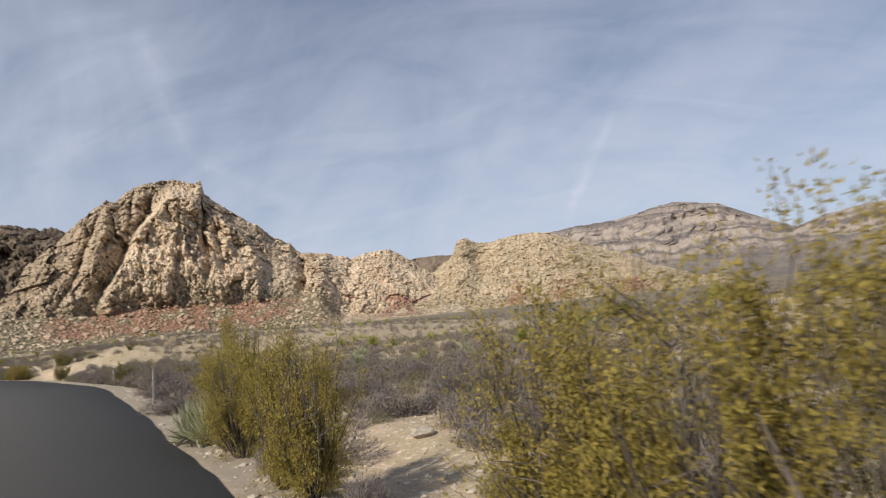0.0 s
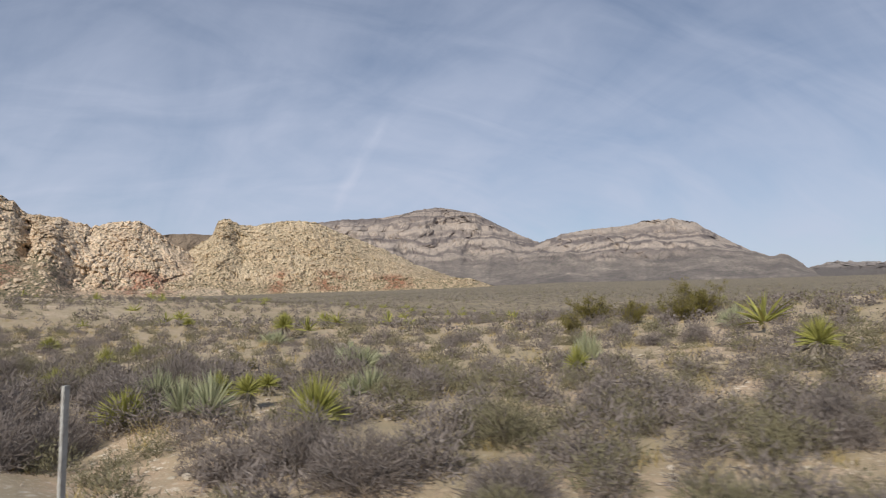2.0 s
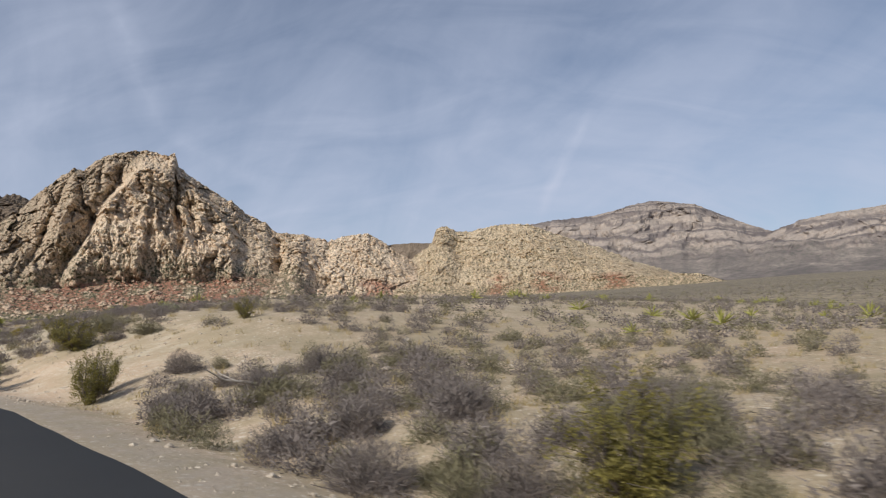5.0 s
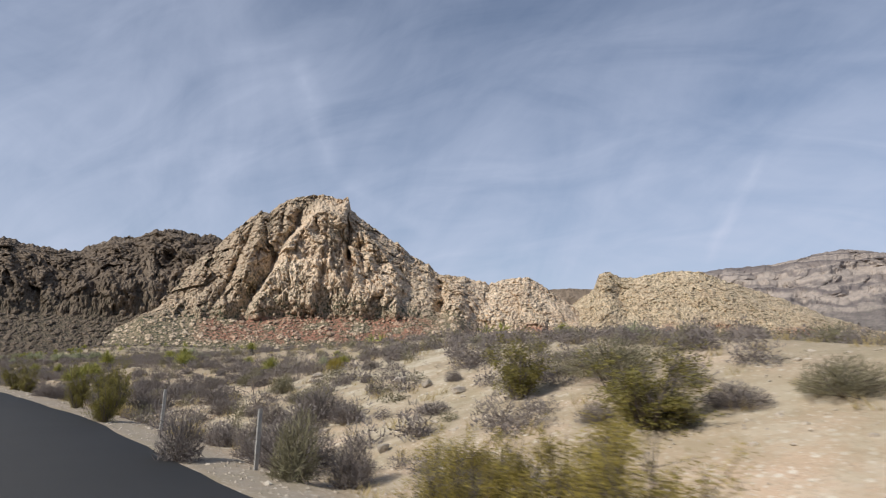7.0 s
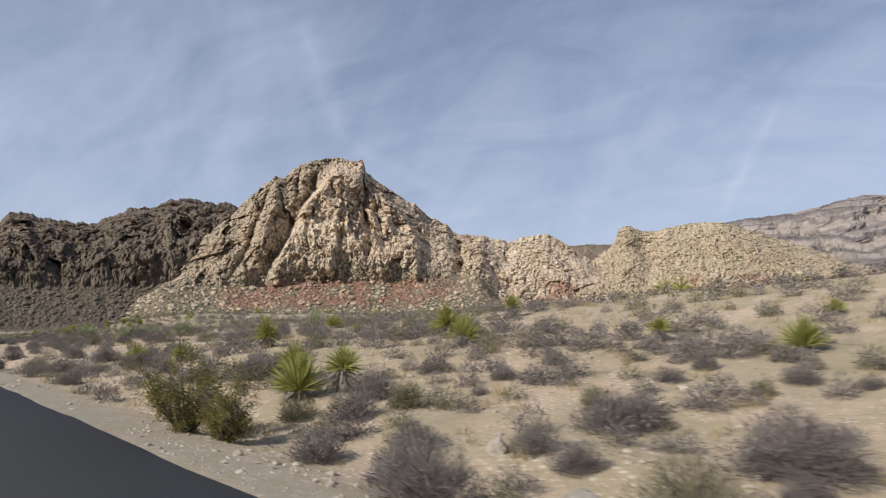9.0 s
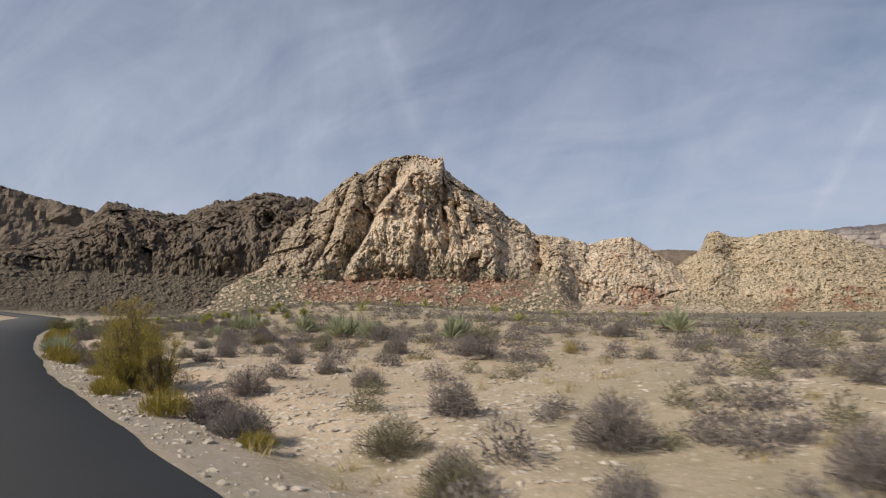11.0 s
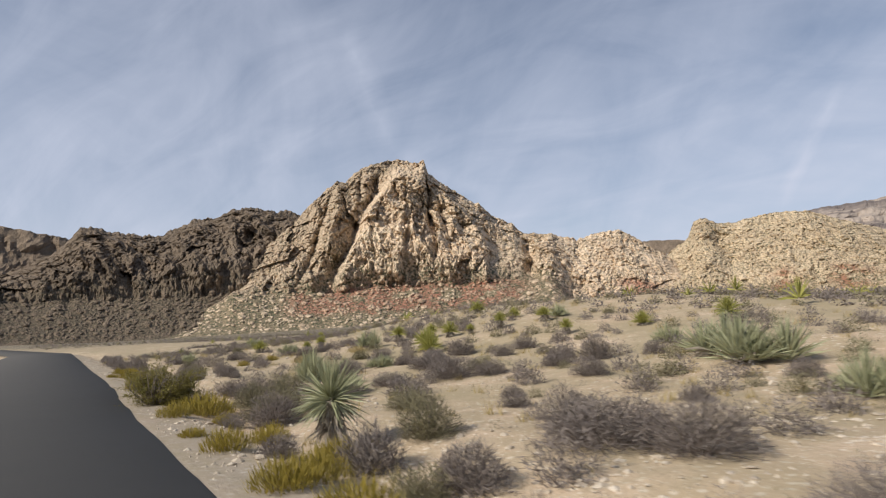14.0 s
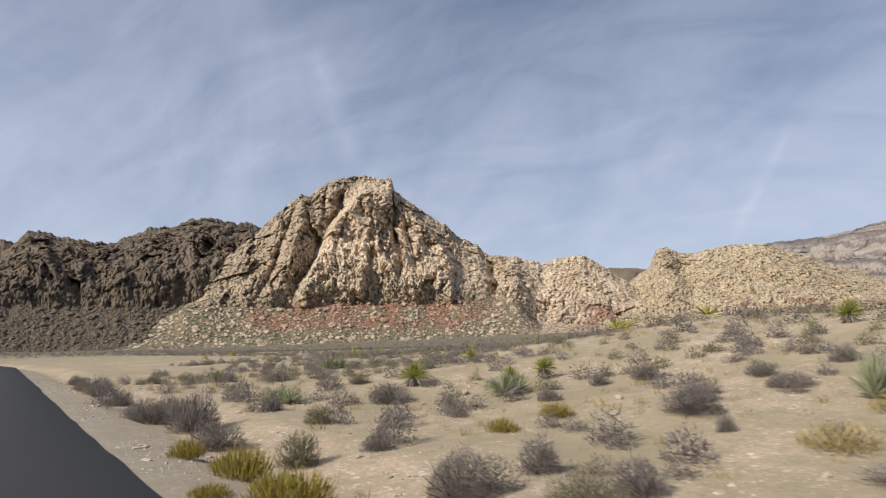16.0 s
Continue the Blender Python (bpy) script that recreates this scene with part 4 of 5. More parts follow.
CREOSOTES = stock("creosote_bush", "creosote bushes beside the road", [
    creosote_proto(31, 12500, "tall olive-green creosote bush at the roadside"),
    creosote_proto(32, 10500, "loose yellow-green creosote bush with bare stems"),
    creosote_proto(33, 13500, "dense olive creosote bush on gravel"),
], "bush")


LARGE_CREOSOTES = stock("creosote_bush", "creosote bushes beside the road", [
    creosote_proto(34, 36000, "large dense creosote bush with yellow-olive leaves", 34, 0.66, CREOSOTE),
    creosote_proto(35, 32000, "large olive creosote bush leaning over the road edge", 30, 0.66, CREOSOTE),
    creosote_proto(36, 38000, "full dark-hearted creosote bush with olive tips", 38, 0.66, CREOSOTE),
], "bush")


def lumpy_tube(seed, h, r0, r1, sides=9, rings=6):
    rng = rng_of(seed)
    bm = bmesh.new()
    rows = []
    lean = rng.normal(size=2) * 0.05
    for k in range(rings):
        f = k / (rings - 1)
        r = (r0 + (r1 - r0) * f)
        rows.append([bm.verts.new((math.cos(j * 2 * math.pi / sides) * r * rng.uniform(0.82, 1.18) + lean[0] * f, math.sin(j * 2 * math.pi / sides) * r * rng.uniform(0.82, 1.18) + lean[1] * f, -0.08 + (h + 0.08) * f)) for j in range(sides)])
    for a, b in zip(rows, rows[1:]):
        for j in range(sides):
            bm.faces.new((a[j], a[(j + 1) % sides], b[(j + 1) % sides], b[j]))
    bm.faces.new(rows[-1]), bm.faces.new(rows[0][::-1])
    me = bpy.data.meshes.new("trunk")
    bm.to_mesh(me)
    bm.free()
    return me


def yucca_proto(seed, trunk, label, mat, n=300, length=0.62, width=0.024, low=-12):
    rng = rng_of(seed)
    lv = rosette_tris(seed, n, length, width, low) + np.array([0, 0, trunk])
    a = rng.uniform(0, 2 * math.pi, 170)
    d = unit(np.stack([np.cos(a) * 0.55, np.sin(a) * 0.55, -rng.uniform(0.1, 1.3, 170)], -1))
    p = np.stack([np.cos(a) * 0.08, np.sin(a) * 0.08, rng.uniform(trunk * 0.45, trunk + 0.03, 170)], -1)
    ln = np.minimum(rng.uniform(0.2, 0.5, 170), p[:, 2] / np.maximum(-d[:, 2], 0.2) + 0.02)
    dead = blades(p, d, ln, 0.034, rng, 0.15)
    me = lumpy_tube(seed + 5, trunk, 0.13, 0.09)
    me.materials.append(DEAD_LEAF)
    return (label, [("leaf_rosette", soup("leaf_rosette", lv, mat), "stiff sword-shaped green leaves"), ("dead_leaf_skirt", soup("dead_leaf_skirt", dead, DEAD_LEAF), "dry grey hanging leaves"), ("trunk", me, "shaggy grey trunk")])


YUCCAS = stock("yucca", "yuccas on the desert flat", [
    yucca_proto(51, 0.36, "yellow-green yucca on a short shaggy trunk", YUCCA_GREEN),
    yucca_proto(52, 0.14, "low spiky yellow-green yucca rosette", YUCCA_GREEN, 320, 0.66, 0.024, 4),
    yucca_proto(53, 0.55, "spiky yucca on a grey dead-leaf trunk", YUCCA_GREEN, 270, 0.55),
], "yucca")


TALL_YUCCAS = stock("tall_yucca", "yuccas on the desert flat", [yucca_proto(57, 0.8, "tall pale yucca with shaggy grey trunk at the roadside", YUCCA_PALE, 340, 0.68, 0.026, -40)], "yucca")


def pale_proto(seed, label):
    rng = rng_of(seed)
    parts = []
    for k in range(3):
        off = np.array([rng.normal() * 0.22, rng.normal() * 0.22, 0.03])
        t = rosette_tris(seed + k, 140, 0.72 - 0.1 * k, 0.026, 8, None, 0.3) + off
        parts.append(("leaf_rosette", soup("leaf_rosette", t, YUCCA_PALE), "pale grey-green sword leaves"))
    a = rng.uniform(0, 2 * math.pi, 40)
    d = unit(np.stack([np.cos(a), np.sin(a), rng.uniform(-0.1, 0.25, 40)], -1))
    parts.append(("dead_leaf_skirt", soup("dead_leaf_skirt", blades(d * 0.1 + np.array([0, 0, 0.08]), d, rng.uniform(0.3, 0.6, 40), 0.04, rng, 0.3), DEAD_LEAF), "dry fallen leaves"))
    return (label, parts)


PALE_YUCCAS = stock("banana_yucca", "pale yuccas on the desert flat", [
    pale_proto(61, "pale grey-green yucca clump without trunk"),
    pale_proto(65, "pale spreading yucca clump on sand"),
], "yucca")


def tuft_proto(seed, n, mat, label, up=0.9, high=0.42, wide=0.5):
    rng = rng_of(seed)
    d = dome_dirs(n, rng, 0.1)
    p = d * rng.uniform(0.1, 1, (n, 1)) ** 0.6 * np.array([wide, wide, high * 0.75])
    g = unit(d * 0.6 + np.array([0, 0, up]) + rng.normal(size=(n, 3)) * 0.3)
    t = blades(p, g, rng.uniform(0.07, 0.2, n), rng.uniform(0.010, 0.02, n), rng)
    s = dome_dirs(14, rng, 0.3)
    st = rods(s * 0.03 - np.array([0, 0, 0.03]), s * np.array([wide, wide, high]) * 0.8, 0.006, 0.003)
    return (label, [("crown", soup("crown", t, mat), ""), ("woody_base", soup("woody_base", st, STEM), "")])


RABBITS = stock("rabbitbrush", "yellow brush along the road edge", [
    tuft_proto(71, 1100, RABBIT, "low ochre-yellow rabbitbrush at the road edge"),
    tuft_proto(72, 900, RABBIT, "small golden-yellow brush on gravel shoulder"),
], "brush")
STRAWS = stock("dry_grass_tuft", "dry grass tufts", [tuft_proto(81, 700, STRAW, "dry straw-coloured bunch grass tuft", 1.6, 0.6, 0.4)], "grass")


def stone_mesh(name, seed, mat, flat=0.6, cuts=2):
    rng = rng_of(seed)
    bm = bmesh.new()
    bmesh.ops.create_icosphere(bm, subdivisions=cuts, radius=0.5)
    k = rng.normal(size=(15, 3))
    k /= np.linalg.norm(k, axis=1, keepdims=True)
    lim = rng.uniform(0.24, 0.44, 15)
    for v in bm.verts:
        c = np.array(v.co)
        for q, l in zip(k, lim):
            over = c @ q - l
            if over > 0:
                c = c - q * over * 0.97
        c = c + rng.normal(size=3) * 0.008
        v.co = Vector((c[0], c[1], c[2] * flat))
    me = bpy.data.meshes.new(name)
    bm.to_mesh(me)
    bm.free()
    me.materials.append(mat)
    return me


BOULDER_MESHES = [stone_mesh("boulder", 90 + k, BOULDER, 0.62, 3) for k in range(4)]


def boulder(x, y, w, h, i):
    ob = new("boulder", BOULDER_MESHES[i % 4])
    ob.matrix_basis = sit(x, y, w, h / 0.5, i * 1.7, 0.0) @ Matrix.Translation((0, 0, 0.12))
    return tagged(ob, "weathered grey limestone boulder half sunk in sand", "boulder", "boulders on the desert flat")

# ---- single plants and boulders along the road: x, y, height, width ----
for i, (x, y, h, w) in enumerate([(22.7, 71.5, 2.0, 1.3), (23.4, 72.3, 1.9, 1.0), (21.4, 105.1, 2.16, 1.05), (22.4, 104.4, 2.52, 1), (22.4, 103.5, 2.26, 0.86), (21.2, 98.8, 1.83, 1.09), (20.9, 42.9, 1.35, 1.6)]):
    plant(CREOSOTES, i, sit(x, y, max(w / 1.25, h * 0.4), h / 1.75, i * 2.4))
for i, (x, y, h, w) in enumerate([(23, 82.6, 1.65, 1.3), (15.3, 208.4, 1.5, 2.2), (15.9, 209, 1.45, 2), (15.5, 211.5, 1.3, 1.5), (35.4, 25.7, 1.3, 1.3), (38, 23.5, 1.39, 1.28), (37.4, 21.5, 1.55, 1.78), (23.8, 33.3, 0.48, 0.5), (21.6, 54, 1.89, 1.76), (20.7, 49.9, 0.62, 0.62), (31.7, 77, 1.22, 0.93), (26.9, 83.3, 1.76, 2.2), (27.9, 87.6, 1.98, 1.62), (20.8, 121.2, 2.02, 1.68), (21.2, 120, 1.74, 1.16), (28.7, 189.8, 1.36, 1.08), (18.1, 40.7, 1.46, 1.6), (41.7, 26, 1.71, 2.51), (27.3, 96, 0.29, 0.49), (40.7, 23.8, 1.14, 1.26), (39.3, 20.9, 2.15, 2.38)]):
    plant(CREOSOTES, i, sit(x, y, max(w / 1.25, h * 0.4), h / 1.75, i * 2.4))
for i, (x, y, h, w) in enumerate([(4.4, 0.7, 3.1, 2.1), (4.25, 1.7, 3.05, 1.9), (4.3, 2.8, 2.5, 1.7), (5.5, 8.3, 2.3, 1.35), (5.4, 7.5, 2.35, 1.45), (6.6, 11.3, 2.0, 1.5), (6.9, 12.3, 2.15, 1.5), (8.8, 15.75, 2.85, 1.15), (8.7, 14.9, 3.05, 1.2), (8.9, 14.3, 2.0, 1.4), (8.7, 15.4, 1.7, 1.5), (17.2, 159.6, 1.95, 1.7), (17.9, 158.9, 1.8, 1.6), (17.0, 160.5, 1.65, 1.4), (17.6, 165.2, 2.8, 2.3), (18.0, 165.9, 2.1, 2.0), (21.2, 79.2, 1.75, 1.7), (21.9, 80.5, 1.65, 1.7), (21.3, 81.6, 1.35, 1.4)]):
    plant(LARGE_CREOSOTES, i, sit(x, y, w / 1.4, h / 1.6, i * 2.4))
for i, (x, y, h, w) in enumerate([(17.4, 30.7, 0.78, 0.8), (16.5, 28.8, 0.86, 1.12), (27.4, 23.7, 0.88, 0.88), (33.8, 19.6, 0.88, 1.31), (30.1, 175.5, 1.33, 2.44), (31, 174.5, 1.12, 1.6), (42.5, 163.1, 1.4, 2.04), (32.9, 167.9, 1.49, 1.82), (15.4, 176.1, 0.91, 1.16), (15.6, 173.6, 0.93, 1.11), (26.4, 193.1, 1.0, 1.3), (31.5, 188.3, 1.34, 2.2), (33.8, 186.2, 1.44, 2.5), (29.2, 197.6, 1.37, 2.46), (29.7, 199.1, 1.32, 2.2), (23.3, 216.5, 1.25, 1.4), (21.9, 212.8, 1.24, 1.24), (29, 222.4, 1.2, 1.37), (32.7, 203.5, 0.73, 1.13), (33.1, 108.1, 0.68, 0.82)]):
    plant(PALE_YUCCAS, i, sit(x, y, min(w / 1.3, h / 0.65), h / 0.72, i * 2.4))
for i, (x, y, h, w) in enumerate([(20.2, 27.4, 0.67, 1.08), (6.9, 13.6, 1.15, 1.1)]):
    plant(PALE_YUCCAS, i, sit(x, y, min(w / 1.3, h / 0.65), h / 0.72, i * 2.4))
for i, (x, y, h, w) in enumerate([(16.9, 198, 1.62, 1.5)]):
    plant(TALL_YUCCAS, i, sit(x, y, w / 1.3, h / 1.35, i * 2.4))
for i, (x, y, h, w) in enumerate([(23, 89.4, 1.62, 2.36), (21.5, 113.8, 1.15, 1.68), (23.3, 111.5, 1.21, 1.6), (17.1, 167.6, 1.45, 1.46), (17.6, 166.9, 1.41, 1.21), (14.3, 31.6, 2.14, 2.5), (17, 23.1, 1.04, 1.97), (17, 31, 0.91, 2.65), (18.7, 36.4, 0.3, 2.16), (10.3, 21.3, 1.05, 2.83), (13.1, 22, 0.97, 1.77), (14, 22.2, 0.84, 1.52), (14.3, 24.1, 1.18, 1.86), (18.1, 44.5, 0.76, 1.66), (29.5, 86.2, 1.35, 2.62), (25.5, 93, 1.34, 2.01), (22.8, 90.7, 0.9, 1.37), (28.3, 82.5, 0.7, 1.5), (29.1, 81, 0.94, 1.88), (27.5, 122.2, 0.72, 1.29), (27.9, 119.8, 0.55, 0.96), (29.7, 119.9, 0.59, 0.88), (29.2, 116, 0.47, 0.89), (27, 116.1, 0.57, 0.7)]):
    shrub(i, x, y, h, w)
for i, (x, y, h, w) in enumerate([(24.3, 114.9, 0.69, 0.95), (25, 121.1, 0.89, 1.32), (30.6, 116.1, 0.69, 0.76), (29.2, 114, 0.47, 0.63), (30.5, 113.9, 0.55, 0.99), (30.6, 112.7, 0.41, 0.72), (26.6, 119.1, 0.32, 0.57), (21.9, 117.6, 0.79, 1.21), (26, 168.5, 1.17, 1.32), (22.8, 159.2, 0.69, 0.85), (22.9, 156.2, 0.79, 1.09), (27.3, 163.7, 0.96, 1.46), (28.7, 159.7, 1.18, 2.21), (29.9, 170.7, 1.28, 2.1), (32.6, 165.7, 1.14, 2.08), (23.9, 169.5, 0.65, 1.01), (38.1, 162.3, 1.12, 1.83), (27.1, 181.6, 1.06, 1.82), (19, 155.8, 0.44, 1.05), (24.5, 154, 0.25, 0.31), (24.5, 181, 1.28, 1.78), (22.1, 176.4, 0.91, 1.07), (25.8, 179.3, 1.07, 1.53), (18.7, 189.1, 0.99, 1.87)]):
    shrub(i, x, y, h, w)
for i, (x, y, h, w) in enumerate([(19.3, 174.9, 0.3, 0.34), (15.2, 184.3, 0.6, 0.68), (19, 184.3, 1.23, 1.88), (28, 187.4, 1.14, 2.17), (26.1, 189.1, 0.84, 1.12), (24.8, 206.5, 1.26, 2.51), (17.7, 203.9, 1.21, 2.16), (15.4, 183, 0.57, 0.72), (17.4, 184.2, 0.53, 0.83), (18.2, 181.4, 0.25, 0.4), (16.7, 195.9, 1.24, 1.32), (19.8, 193.9, 1.18, 2.71), (26.1, 200.8, 0.87, 1.42), (19.7, 186.8, 0.78, 0.93), (21.3, 187.4, 0.89, 0.99), (24.4, 195.8, 0.61, 0.87), (25.9, 210.1, 0.86, 2.3), (20.6, 205.7, 0.7, 1.06), (26.7, 193.8, 0.58, 1.33), (17.2, 193.8, 1, 1.36), (20.5, 195.4, 1.18, 1.43), (20.2, 192.4, 1.19, 2.07), (20.1, 200.9, 0.63, 1.53), (25.8, 205.4, 0.79, 1.57)]):
    shrub(i, x, y, h, w)
for i, (x, y, h, w) in enumerate([(27.7, 204.1, 0.78, 1.76), (27.9, 195.4, 0.68, 1.08), (30.3, 202.1, 0.77, 1.16), (17.3, 202.8, 1.28, 1.71), (26.9, 211.2, 0.95, 1.7), (18.5, 208.9, 1.08, 2.02), (19.5, 208.4, 0.95, 1.89), (29.2, 212.7, 1.18, 1.88), (26.5, 213.2, 0.74, 1.62), (29.2, 209.4, 0.8, 1.2), (27.4, 226.2, 0.82, 1.17), (20.9, 224.8, 0.89, 0.91), (20.7, 222.6, 0.8, 1), (18.4, 229.3, 1.04, 1.09), (30.1, 231.8, 0.64, 0.85), (31.3, 230.8, 0.83, 1.41), (24.6, 236.3, 0.95, 1.83), (18, 235.7, 1.65, 1.88), (26, 241.2, 0.65, 1.05), (25.1, 224, 0.5, 0.5), (27, 231, 0.59, 0.92), (33.3, 225.4, 0.72, 1.13), (31, 226.6, 0.63, 1.1), (26.2, 225.5, 0.9, 1.7)]):
    shrub(i, x, y, h, w)
for i, (x, y, h, w) in enumerate([(29.8, 225.2, 0.58, 1.56), (19.9, 218.5, 0.81, 1.31), (19.9, 217.3, 0.46, 0.74), (26.9, 219.1, 0.76, 1.38), (27.3, 217.4, 0.9, 1.28), (30.8, 210, 0.95, 1.39), (28.9, 205.3, 0.78, 1.33), (28.8, 203.4, 1.35, 1.57), (23.9, 213.7, 0.96, 1.74), (18.1, 210.5, 0.87, 1.59), (22.9, 200.4, 0.52, 0.76), (22.9, 207.7, 0.73, 1.76), (21.7, 198.7, 0.46, 1), (26.5, 207.3, 0.7, 1.28), (24, 113.8, 0.64, 0.9), (22.2, 115.2, 1.04, 1.56), (33.3, 111.8, 0.49, 0.81), (30.1, 108.3, 0.62, 0.99), (28, 105, 0.72, 1.17), (25.9, 104.8, 0.76, 1.56), (37.4, 108.3, 0.8, 0.96), (20.6, 36, 0.8, 1.91), (24.6, 31.4, 0.81, 1.22), (33.5, 30.4, 0.86, 1.72)]):
    shrub(i, x, y, h, w)
for i, (x, y, h, w) in enumerate([(19, 38.4, 0.36, 0.72), (22.2, 38.8, 0.39, 0.79), (23.3, 47.5, 0.89, 1.78), (22.1, 87.2, 1.7, 1.17), (20.9, 89.8, 1.48, 1.07), (23.1, 86.9, 1.37, 0.88), (24.9, 94.8, 0.91, 1.25), (26.9, 89.6, 0.44, 1.33), (27.2, 99.5, 1.02, 1.25), (28.1, 103.7, 0.76, 1.33), (28.4, 109.2, 0.55, 1.02), (28.8, 91.3, 0.5, 0.66), (26.8, 84.4, 0.55, 0.89), (27.1, 82.9, 0.72, 1.06), (25, 99.2, 0.81, 1.34), (28.6, 107.7, 0.44, 0.98), (28.6, 111, 0.52, 1.01), (26.3, 96.3, 0.43, 0.94), (26.3, 95, 0.77, 1.75), (28.3, 95.3, 0.38, 0.67), (29.8, 97.6, 0.59, 0.96), (26.4, 24.1, 0.6, 1.19), (26.2, 22.9, 0.52, 0.91), (19.2, 26.2, 0.74, 1.12)]):
    shrub(i, x, y, h, w)
for i, (x, y, h, w) in enumerate([(25.2, 29.1, 1.02, 1.78), (17.7, 27.1, 0.44, 1.57), (22.5, 25.9, 0.61, 1.12), (32.1, 25, 0.63, 1.27), (33.4, 23.5, 0.76, 1.34), (30, 22, 0.64, 1.29), (30.2, 20.7, 0.81, 1.3), (34.4, 18, 0.78, 1.36), (21.1, 30.7, 0.56, 1.41), (22.7, 33.1, 0.55, 1.32), (8.6, 16.6, 0.9, 1.2), (16.8, 167.0, 1.35, 1.6), (5.0, 4.9, 0.6, 0.7), (5.6, 5.6, 0.55, 0.6), (5.2, 6.2, 0.7, 0.7), (6.4, 9.6, 1.0, 1.2)]):
    shrub(i, x, y, h, w)
for i, (x, y, h, w) in enumerate([(32.8, 12.2, 1.46, 1.24), (17.9, 29.5, 0.65, 0.69), (17.4, 28.4, 0.73, 0.75), (18.7, 33.4, 0.33, 0.67), (16.5, 26.3, 0.94, 1.14), (19.1, 29.2, 0.53, 0.96), (18.3, 34.7, 0.62, 0.75), (24.5, 40.2, 0.76, 0.72), (42.3, 53, 0.88, 1.17), (20.8, 47.3, 0.51, 0.51), (33.3, 115.2, 0.95, 1.42), (31, 101.9, 0.56, 0.7), (31.6, 127.3, 1.34, 1.29), (23.9, 122.9, 1.19, 1.8), (24.9, 122.5, 1.23, 1.27), (28.1, 136.1, 1.5, 1.37), (30.9, 125.3, 1.05, 1.33), (33.5, 119.4, 0.72, 1.14), (38.7, 116.9, 0.6, 0.86), (35.9, 207.7, 0.77, 1.23), (30.9, 222.4, 1, 2.79), (29.7, 217, 1.27, 1.52), (37.7, 219.8, 0.74, 1.11), (33.1, 217.8, 0.59, 0.74)]):
    plant(YUCCAS, i, sit(x, y, min(w / 1.2, h / 0.85), h / (0.98, 0.8, 1.1)[i % 3], i * 2.4))
for i, (x, y, h, w) in enumerate([(27.1, 238.7, 1.02, 1.55), (30.1, 236.4, 0.59, 0.88), (30.8, 235.2, 0.9, 1.18), (40.9, 228.6, 1.04, 1.32), (34.3, 244.5, 0.74, 0.89), (32, 220.3, 0.94, 1.03), (32.3, 218.7, 0.97, 1.29), (29.2, 215.7, 1.2, 1.38), (36.5, 215.4, 0.92, 1.45), (25, 125.7, 1.18, 1.28), (37.7, 111.5, 0.73, 0.92), (32.4, 109.5, 0.57, 0.5), (23.6, 23.3, 0.87, 0.76), (26.3, 40.6, 0.65, 0.65)]):
    plant(YUCCAS, i, sit(x, y, min(w / 1.2, h / 0.85), h / (0.98, 0.8, 1.1)[i % 3], i * 2.4))
for i, (x, y, h, w) in enumerate([(22.6, 95.1, 0.72, 1.45), (22.4, 101.9, 0.74, 1.34), (31.5, 157.9, 0.73, 0.87), (24.7, 221.7, 0.7, 1.8), (28, 222, 0.55, 1.6)]):
    plant(STRAWS, i, sit(x, y, w, h / 0.7, i * 2.4))
for i, (x, y, h, w) in enumerate([(16.6, 171.4, 0.38, 0.5), (16.4, 169.7, 0.27, 0.35), (17.3, 175.4, 0.38, 0.5), (15.1, 186, 0.55, 0.99), (15.2, 183.3, 0.46, 0.83), (15.3, 180.6, 0.41, 0.74), (15.3, 178.7, 0.39, 0.69), (16.9, 179.2, 0.35, 0.64), (15, 192.1, 0.45, 0.89), (15.1, 188, 0.36, 0.72), (16.2, 205.9, 0.88, 1.76), (16.5, 200.5, 0.54, 0.87), (16.6, 197.1, 0.58, 0.93), (15.1, 198.4, 0.6, 0.96), (15, 194.9, 0.59, 0.95), (15.2, 204.5, 0.57, 0.92), (16.7, 228.5, 0.4, 0.73), (16.8, 226.5, 0.42, 0.76), (25, 228.6, 0.5, 0.89), (23.2, 228.6, 0.47, 0.84), (30.3, 101.3, 0.73, 0.8)]):
    plant(RABBITS, i, sit(x, y, w, h / 0.5, i * 2.4))
for i, (x, y, h, w) in enumerate([(21.5, 37.7, 0.25, 0.68), (22.6, 32.7, 0.29, 0.53), (31.1, 34.6, 0.27, 0.65), (23.9, 39.7, 0.25, 0.61), (24.7, 88.4, 0.25, 0.35), (29.1, 100.5, 0.29, 0.55), (31.9, 107.5, 0.38, 0.57), (24, 115.4, 0.28, 0.48), (23.2, 113, 0.27, 0.75), (28.4, 159.3, 0.26, 0.72), (23.4, 159.3, 0.25, 0.55), (20.2, 162.3, 0.25, 0.33), (28.5, 93.7, 0.34, 0.63), (28.3, 91.9, 0.28, 0.36), (28.1, 90.2, 0.25, 0.52), (10.9, 13.9, 0.39, 0.86), (9.7, 9.8, 0.25, 0.62), (11.5, 6.9, 0.25, 0.45), (9.7, 8.6, 0.25, 0.35)]):
    boulder(x, y, w, h, i)

# ---- scatter: the rest of the scrub ----
TAKEN = np.array([(e.matrix_basis.translation.x, e.matrix_basis.translation.y) for e in scene.objects if e.parent is None and e.get("category") in ("shrub", "bush", "yucca", "brush", "grass", "boulder")])


